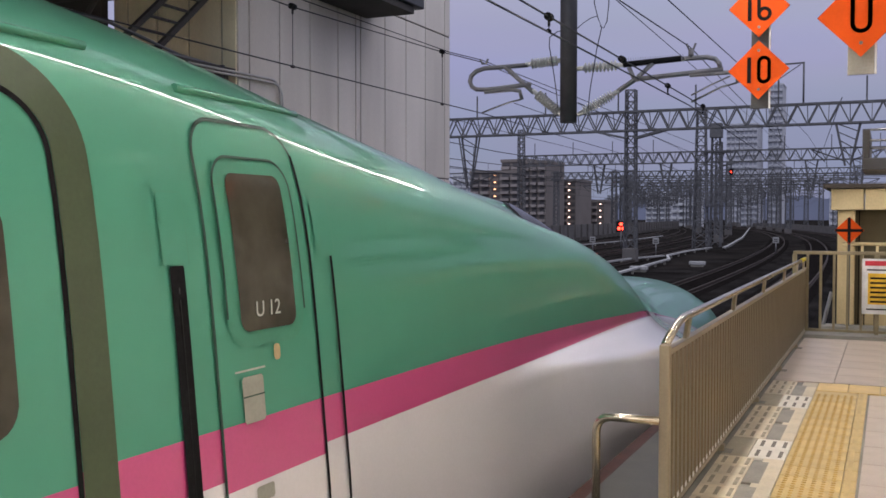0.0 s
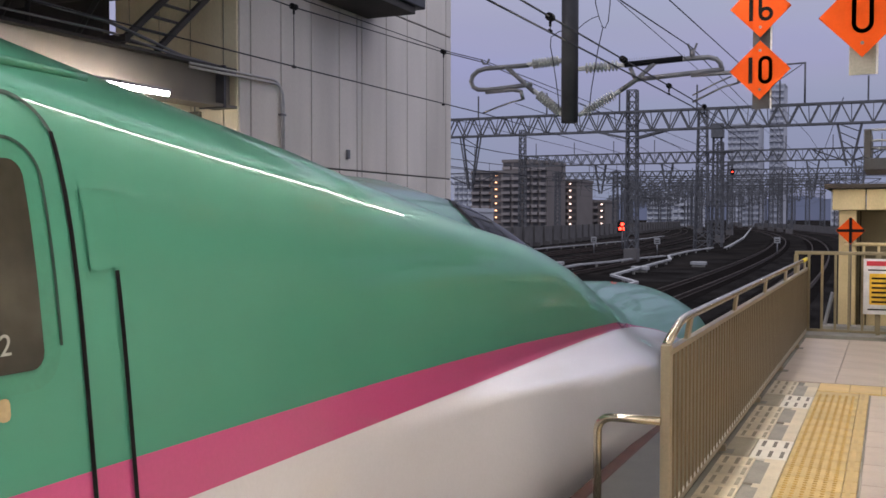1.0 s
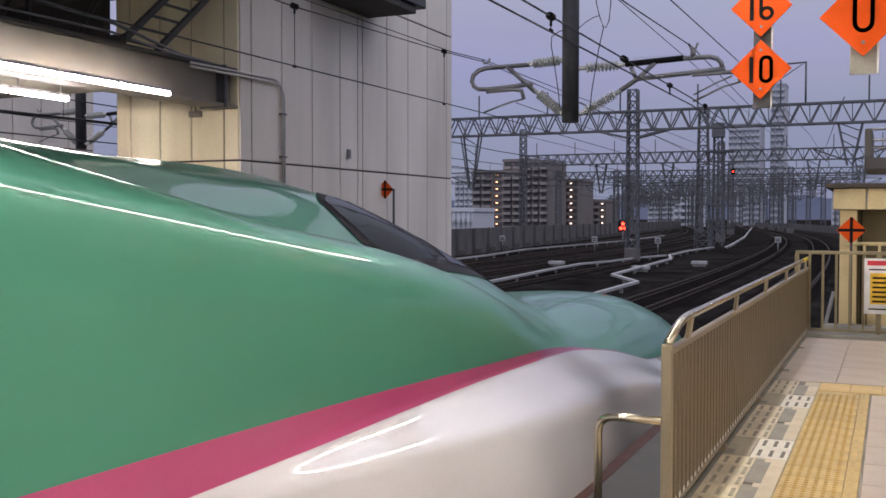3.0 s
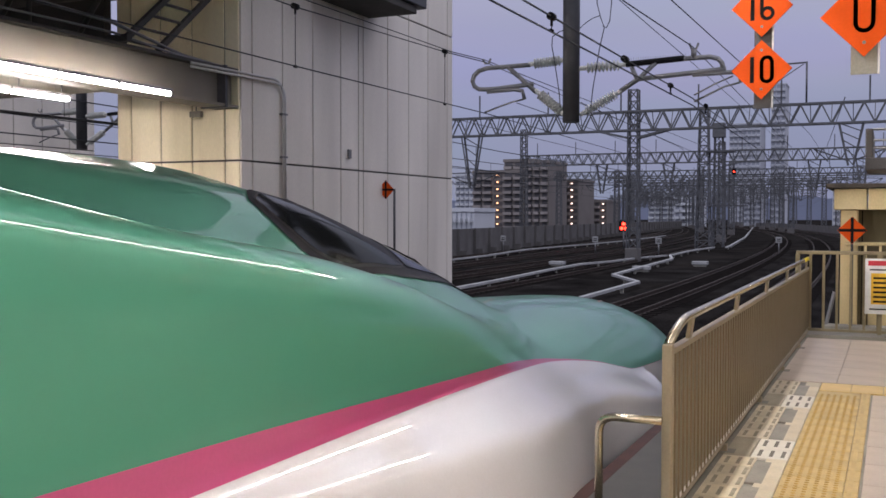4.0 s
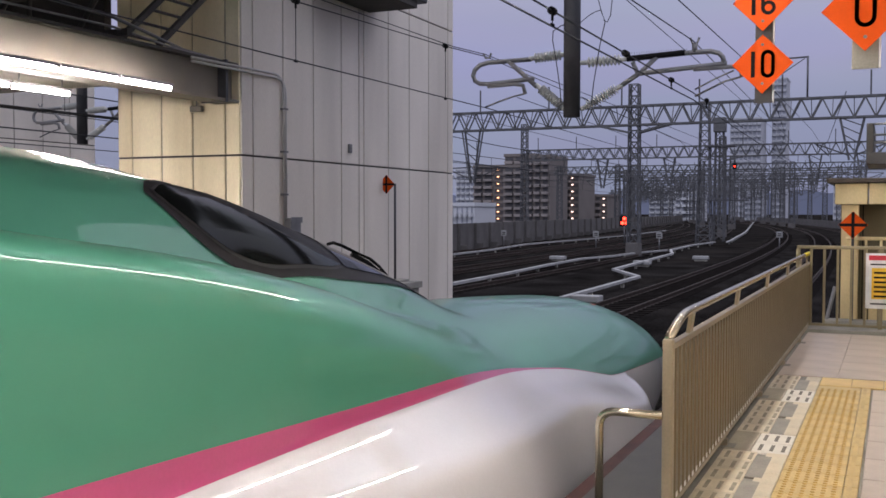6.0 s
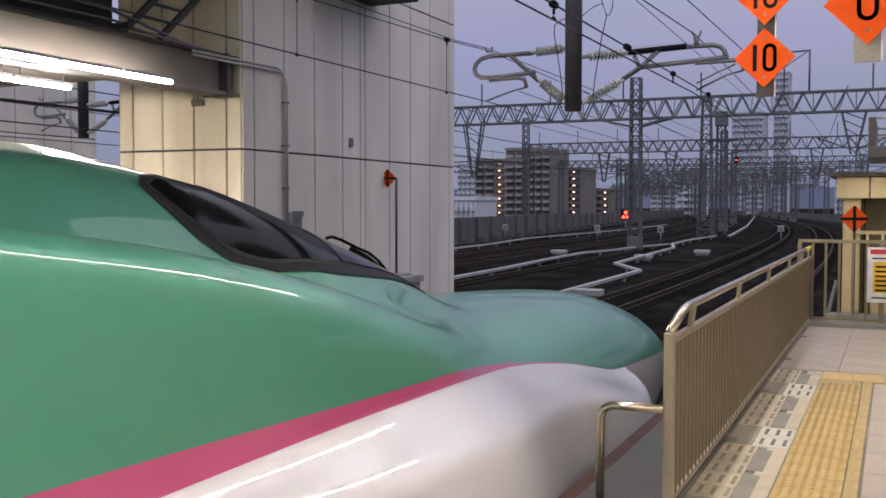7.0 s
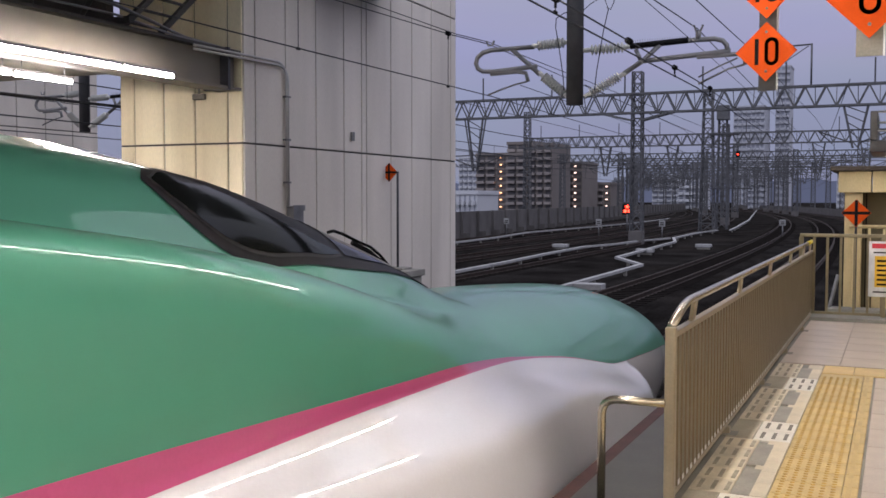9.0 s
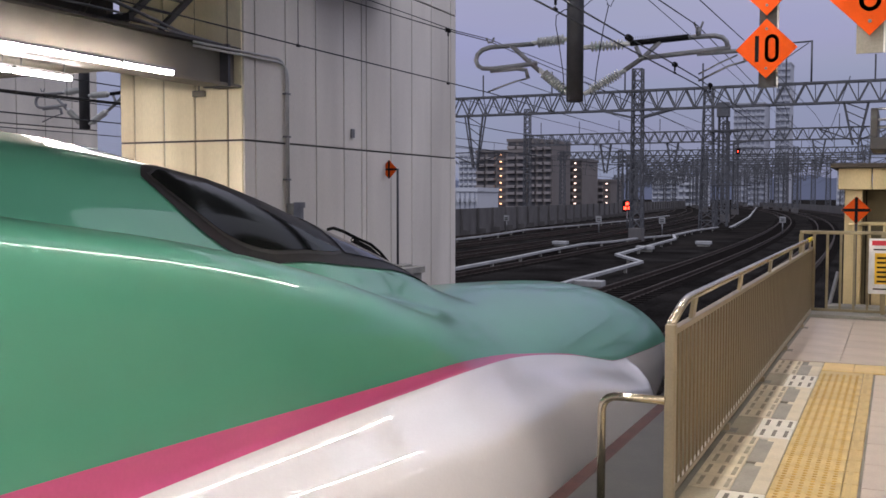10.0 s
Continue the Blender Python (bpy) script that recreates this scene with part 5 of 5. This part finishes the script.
def line_pair(x0, zc=3.78, zm=4.75, y0=-10, drops=True, stag=0.35):
    ys = [y0, 3, 18] + [18 + 26 * i for i in range(1, 14)]
    con, mes = [], []
    for i, y in enumerate(ys):
        con.append((bendx(x0, y) + (stag if i % 2 == 0 else -stag), y, zc))
        mes.append((bendx(x0, y) + (stag if i % 2 == 0 else -stag), y, zm + (0.0 if i % 2 == 0 else -0.12)))
    a = wire(con, 0.013 if x0 > -12 else 0.02)
    b = wire(mes, 0.013 if x0 > -12 else 0.02)
    if drops:
        bm = bmesh.new()
        o = Vector(mes[0])
        for (xa, ya, za), (xb, yb, zb), (_, _, ma), (_, _, mb) in zip(con, con[1:], mes, mes[1:]):
            n = 4
            for k in range(n):
                t = (k + 0.5) / n
                p = Vector((xa + (xb - xa) * t, ya + (yb - ya) * t, zc))
                if p.y < 160:
                    rod_into(bm, p - o, Vector((p.x, p.y, ma + (mb - ma) * t)) - o, 0.006 if p.y < 40 else 0.012, 4)
        tagged(part("dropper_row", bm, M_WIRE, b), kind="stuff")
        # dark clamps where the droppers meet the upper wire
        for (xa, ya, za), (xb, yb, zb) in zip(mes, mes[1:]):
            for k in range(4):
                t = (k + 0.5) / 4
                p = Vector((xa + (xb - xa) * t, ya + (yb - ya) * t, za + (zb - za) * t)) - o
                if 5 < p.y + o.y < 60 and x0 > -12:
                    cl = bmesh.new()
                    rod_into(cl, p + Vector((0, -0.045, 0)), p + Vector((0, 0.045, 0)), 0.036, 8)
                    rod_into(cl, p + Vector((0, 0, -0.11)), p, 0.014, 6)
                    part("clamp", cl, M_BLACK, b)




def near_wire(pts, x0, z0, r=0.010, to=356):
    """One wire over a near track, carried on along the curve past the platform."""
    return wire(list(pts) + [(bendx(x0, y), y, z0) for y in range(44, to, 26)], r)


def droppers(holder, first, ys, x, z_low, z_high, big=0.05):
    """Thin droppers with a dark clamp above, hung between two wires."""
    o = Vector(first)
    for y in ys:
        lo, hi = Vector((x, y, z_low(y))) - o, Vector((x, y, z_high(y))) - o
        dr = part("dropper", rod(lo, hi, 0.006, 5), M_WIRE, holder)
        cl = bmesh.new()
        rod_into(cl, hi + Vector((0, -big, 0)), hi + Vector((0, big, 0)), big * 0.85, 10)
        rod_into(cl, hi + Vector((0, 0, -big * 2)), hi, big * 0.3, 6)
        part("clamp", cl, M_BLACK, dr)
        part("lower_clip", rod(lo + Vector((0, -0.03, 0)), lo + Vector((0, 0.03, 0)), 0.02, 8), M_BLACK, dr)


# over the second track: contact wire, two carrying wires
near_wire([(-7.3, -10, 3.74), (-7.3, 11.25, 3.77), (-7.3, 18.1, 3.79)], -8.2, 3.78)
upper = [(-7.34, -4, 4.78), (-7.34, 4, 4.60), (-7.34, 11.3, 4.57), (-7.34, 16.2, 4.71), (-7.34, 18.1, 4.80)]
droppers(near_wire(upper, -8.2, 4.75), upper[0], (5.2, 11.3, 16.15), -7.32, lambda y: 3.77, table([(4, 4.60), (11.3, 4.57), (16.2, 4.71)]))
near_wire([(-7.30, -4, 4.95), (-7.30, 11.6, 4.70), (-7.30, 16.4, 4.74), (-7.34, 18.1, 4.84)], -7.6, 4.92, 0.009)
# over the train's own track: contact wire with its close auxiliary wire, and the carrying wires
near_wire([(-3.3, -10, 3.66), (-3.3, 8.3, 3.69), (-3.3, 18, 3.76)], -3.9, 3.76, 0.011)
aux = [(-3.3, -10, 3.82), (-3.3, 13, 3.87), (-3.3, 18, 3.885)]
droppers(near_wire(aux, -3.9, 3.90, 0.011), aux[0], (4.0, 10.0, 16.1, 19.4), -3.3, lambda y: 3.66 + 0.0056 * y, lambda y: 3.82 + 0.0030 * (y + 4))
part("joint_clamp", rod((-3.3, 13.05, 3.87), (-3.3, 13.2, 3.87), 0.045, 10), M_BLACK, tagged(new("wire_joint"), "dark clamp on the overhead wire", "clamp"))
near_wire([(-3.28, 0, 4.75), (-3.28, 9, 4.55), (-3.28, 13, 4.61), (-3.28, 17.9, 4.78)], -3.9, 4.75)
near_wire([(-3.3, 0, 4.9), (-3.3, 13, 4.59), (-3.3, 18.4, 4.50)], -3.6, 4.3, 0.006)
near_wire([(-2.8, 0, 4.6), (-2.8, 13.7, 4.72), (-2.8, 20.3, 4.82)], -3.1, 5.2, 0.009)
line_pair(-21.0, 3.9, 5.0)
line_pair(-25.4, 3.9, 5.0)
line_pair(-16.6, 3.9, 5.0, 27)
for zz, xx in ((9.9, -33), (10.4, -26), (10.8, -8), (10.2, -21), (9.7, -3)):
    wire([(xx, 70.5, zz)] + [(bendx(xx, y), y, zz + 0.8) for y in (131, 190, 240, 330)], 0.03)
for zz in (6.2, 6.9, 7.5):
    wire([(-47.2, 131, zz), (-20.2, 131, zz - 0.3), (13.5, 131, zz)], 0.025, "dark cross-span wire over the tracks", "cross-span wires")
# jumper loops beside the hanging tube
wire([(-5.55, 17.9, 5.27), (-5.74, 17.9, 5.24), (-5.89, 17.9, 5.15), (-5.90, 17.9, 4.98), (-5.85, 17.9, 4.71), (-5.79, 17.9, 4.34), (-5.75, 17.9, 4.07), (-5.73, 17.9, 3.81)], 0.010, "thin dark jumper loop", "jumper loops")
wire([(-5.06, 17.9, 6.37), (-5.03, 17.9, 5.70), (-4.96, 17.9, 5.43), (-4.89, 17.9, 5.25), (-4.98, 17.9, 4.86), (-5.04, 17.9, 4.50), (-5.10, 17.9, 4.14), (-5.14, 17.9, 3.78)], 0.010, "thin dark jumper loop", "jumper loops")
wire([(-4.92, 17.9, 5.28), (-4.85, 17.9, 5.24), (-4.79, 17.9, 5.36), (-4.76, 17.9, 5.66), (-4.76, 17.9, 6.33)], 0.010, "thin dark jumper loop", "jumper loops")
wire([(-5.36, 17.9, 5.27), (-5.23, 17.9, 5.37), (-5.10, 17.9, 5.44), (-4.98, 17.9, 5.47)], 0.008, "thin dark jumper loop", "jumper loops")


# ---- city beyond the viaduct ----
def apartment(x0, x1, y, depth, floors, top, label, lamp_x=None, lamp_mat=None, bays=4, body=None):
    """A block of flats: stacked balconies, dark openings, a lit stair landing."""
    ap = thing("apartment_building", ((x0 + x1) / 2, y, GROUND - 14), label, "apartment building", "apartment buildings")
    cx = (x0 + x1) / 2
    base = -(GROUND - 14)
    ztop = top + base
    hx = (x1 - x0) / 2
    part("wall", box(-hx, hx, 0, depth, 0, ztop), body or M_FLAT1, ap)
    part("roof", box(-hx - 0.2, hx + 0.2, -0.3, depth, ztop, ztop + 0.7), body or M_FLAT1, ap)
    fh = (top + 1.0) / floors
    for f in range(floors):
        z = base - 1.0 + f * fh
        for b in range(bays):
            xa = -hx + (2 * hx) * b / bays + 0.25
            xb = -hx + (2 * hx) * (b + 1) / bays - 0.25
            if lamp_x is not None and xa < lamp_x - cx < xb:
                part("landing_opening", box(xa, xb, -0.12, -0.02, z + fh * .35, z + fh * .92), M_DARKWIN, ap)
                lx = lamp_x - cx
                part("landing_lamp", box(lx - 0.2, lx + 0.2, -0.5, -0.2, z + fh * .64, z + fh * .79), lamp_mat, ap, "lit landing lamp")
            else:
                bl = part("balcony", box(xa, xb, -1.2, -0.02, z + fh * .02, z + fh * .40), body or M_FLAT2, ap)
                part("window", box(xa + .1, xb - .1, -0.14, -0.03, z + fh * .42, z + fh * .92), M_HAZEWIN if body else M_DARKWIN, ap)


apartment(-92.2, -79.2, 220, 14, 8, 12.3, "brown tiled block of flats with lit landings", -85.8, M_LAMPWARM, 5)
apartment(-86.5, -78.9, 226, 14, 9, 15.2, "brown tiled block of flats, taller part", None, None, 3)
apartment(-78.4, -72.8, 219, 14, 9, 14.4, "brown tiled block of flats with pale balconies", None, None, 3)
apartment(-79.9, -71.9, 240, 14, 7, 10.8, "brown tiled block of flats with lit landings", -73.6, M_LAMPPINK, 4)
apartment(-77.1, -70.0, 260, 14, 4, 5.9, "low block of flats with lit landings", -71.0, M_LAMPPINK, 4)
# Haze on the far blocks lies in their wall and window colours.
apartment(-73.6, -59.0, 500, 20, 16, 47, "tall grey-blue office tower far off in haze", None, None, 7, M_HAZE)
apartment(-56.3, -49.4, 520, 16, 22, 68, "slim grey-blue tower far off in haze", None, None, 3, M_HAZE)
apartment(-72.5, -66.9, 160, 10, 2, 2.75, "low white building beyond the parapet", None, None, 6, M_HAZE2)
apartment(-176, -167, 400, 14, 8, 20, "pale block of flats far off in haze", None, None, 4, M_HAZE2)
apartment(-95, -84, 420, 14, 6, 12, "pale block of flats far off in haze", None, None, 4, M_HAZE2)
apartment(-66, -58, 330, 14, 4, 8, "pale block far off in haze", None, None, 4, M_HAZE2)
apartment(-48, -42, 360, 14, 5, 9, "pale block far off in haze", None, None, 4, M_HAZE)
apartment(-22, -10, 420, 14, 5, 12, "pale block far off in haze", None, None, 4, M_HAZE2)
bm = bmesh.new()
random.seed(5)
x = -900.0
prev = None
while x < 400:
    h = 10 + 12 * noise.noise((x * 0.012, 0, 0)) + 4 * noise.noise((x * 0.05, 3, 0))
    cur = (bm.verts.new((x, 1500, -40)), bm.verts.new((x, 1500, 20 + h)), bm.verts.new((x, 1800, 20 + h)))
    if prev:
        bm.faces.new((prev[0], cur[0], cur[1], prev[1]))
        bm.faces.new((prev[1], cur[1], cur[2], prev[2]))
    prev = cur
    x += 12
# The hills' haze is put into this bluish grey.
tagged(part("backdrop", bm, material("hill_haze_tint", (0.16, 0.18, 0.25), 0.95, 0, 0.1, 0.01)), "low hazy hills on the horizon", "hills", kind="structure")


# ---- platform floor tiles ----
def tile_mesh(name, w, d, mat, h=0.014, bevel=0.004):
    bm = bmesh.new()
    v0 = [bm.verts.new((x, y, 0)) for x, y in ((0, 0), (w, 0), (w, d), (0, d))]
    v1 = [bm.verts.new((x, y, h - bevel)) for x, y in ((0, 0), (w, 0), (w, d), (0, d))]
    v2 = [bm.verts.new((x, y, h)) for x, y in ((bevel, bevel), (w - bevel, bevel), (w - bevel, d - bevel), (bevel, d - bevel))]
    for a, b in ((v0, v1), (v1, v2)):
        for i in range(4):
            bm.faces.new((a[i], a[(i + 1) % 4], b[(i + 1) % 4], b[i]))
    bm.faces.new(v2)
    me = bpy.data.meshes.new(name)
    bm.to_mesh(me)
    bm.free()
    me.materials.append(mat)
    return me


def lay(me, x, y, z=-0.015, name="tile"):
    ob = part(name, me, None, platform)
    ob.location = (x, y, z)
    return ob


# main floor, right of and past the yellow strip
big = tile_mesh("tile", 0.595, 0.595, M_TILE)
for i in range(6):
    for j in range(-14, 9):
        lay(big, -0.16 + i * 0.6, 4.6 + j * 0.6 + 0.6)
for i in range(9):
    for j in range(7):
        y = 11.22 + j * 0.6
        if y < 14.9:
            lay(big, -1.12 + i * 0.6, y)
# yellow strip: plates, domes, edge line
ty = tile_mesh("tactile_tile", 0.396, 0.296, M_TACT)
tl = tile_mesh("tactile_line", 0.086, 0.296, M_TACT, 0.016)
for j in range(-24, 24):
    y = 3.75 + j * 0.3
    if y < 10.5:
        lay(ty, -0.665, y, -0.015, "tactile_tile")
        lay(tl, -0.265, y, -0.015, "tactile_line")
pale = material("pale_yellow_tile", (0.62, 0.44, 0.16), 0.5, 0, 0.12, 4, bump=0.1, per_piece=0.05)
ty2 = tile_mesh("yellow_tile", 0.296, 0.50, pale)
for i in range(9):
    lay(ty2, -0.665 + i * 0.3, 10.68, -0.015, "yellow_tile")
bm = bmesh.new()
dome = [(0.016, 0.0), (0.013, 0.004), (0.008, 0.0055)]
for j in range(112):
    y = 3.78 + j * 0.06
    if y > 10.6:
        break
    for i in range(6):
        x = -0.665 + 0.048 + i * 0.06
        rings = [[bm.verts.new((x + r * math.cos(a * math.pi / 4), y + r * math.sin(a * math.pi / 4), -0.001 + z)) for a in range(8)] for r, z in dome]
        for a, b in zip(rings, rings[1:]):
            for k in range(8):
                bm.faces.new((a[k], a[(k + 1) % 8], b[(k + 1) % 8], b[k]))
        bm.faces.new(rings[-1])
tagged(part("tactile_domes", bm, material("worn_dome_yellow", (0.42, 0.26, 0.05), 0.5, 0, 0.2, 8), platform), kind="stuff")
bm = bmesh.new()
box_into(bm, -0.245, -0.215, 3.75, 10.6, 0.0, 0.006)
part("tactile_bar", bm, M_TACT, platform)
# patterned strip between fence and yellow line
tw_ = tile_mesh("pale_tile", 0.145, 0.296, M_TILEW)
tg_ = tile_mesh("grey_tile", 0.115, 0.62, M_TILEG)
tc_ = tile_mesh("cream_tile", 0.245, 0.296, M_TILEW)
pc_ = tile_mesh("concrete_slab", 0.19, 0.68, M_SLAB)
wb_ = tile_mesh("white_tile", 0.26, 0.335, material("white_floor_tile", (0.72, 0.68, 0.60), 0.4, 0, 0.08, 5, per_piece=0.04))
bars = bpy.data.meshes.new("grip_bars")
bm = bmesh.new()
for i in range(3):
    box_into(bm, 0.04 + i * 0.082, 0.066 + i * 0.082, 0.05, 0.245, 0.013, 0.0165)
bm.to_mesh(bars)
bm.free()
bars.materials.append(M_BAR)
worn = bars.copy()
worn.materials.clear()
worn.materials.append(M_BAR2)
P = 2.13
for n in range(4):
    y = 7.47 + (n - 2) * P
    if y + 0.68 > 4.2 and y < 10.9:
        lay(pc_, -1.125, y, -0.015, "concrete_slab")
        for k in range(2):
            lay(wb_, -0.93, y + k * 0.34, -0.015, "white_tile")
            b = lay(bars, -0.93, y + k * 0.34 + 0.02, -0.015, "grip_bars")
    y += 0.685
    for k in range(5):
        yy = y + k * 0.29
        if 3.9 < yy < 10.9:
            lay(tc_, -1.125, yy, -0.015, "cream_tile")
            lay(worn, -1.125, yy, -0.015, "grip_bars")
            lay(tw_, -0.815, yy, -0.015, "pale_tile")
    for k in range(2):
        if 3.9 < y + k * 0.72 < 10.6:
            ob = lay(tg_, -0.878, y + k * 0.72, -0.0145, "grey_tile")
tagged(part("floor_grey", box(EDGE, -1.17, 3.0, 15.3, -0.016, -0.006), material("worn_grey_floor", (0.035, 0.031, 0.022), 0.55, 0, 0.25, 3, bump=0.1)), "worn grey platform margin outside the fence", "floor", kind="structure")


def travel(t):
    """Metres still to go before the train stands."""
    return 0.1937 * max(6.42 - t, 0) ** 1.776


def motions():
    rows = [(t, pose(TRAIN_X, TIP_Y + travel(t), 0)) for t in (i * 0.25 for i in range(26))]
    rows += [(6.45, pose(TRAIN_X, TIP_Y, 0)), (10.0, pose(TRAIN_X, TIP_Y, 0))]
    walk(train, rows)


motions()
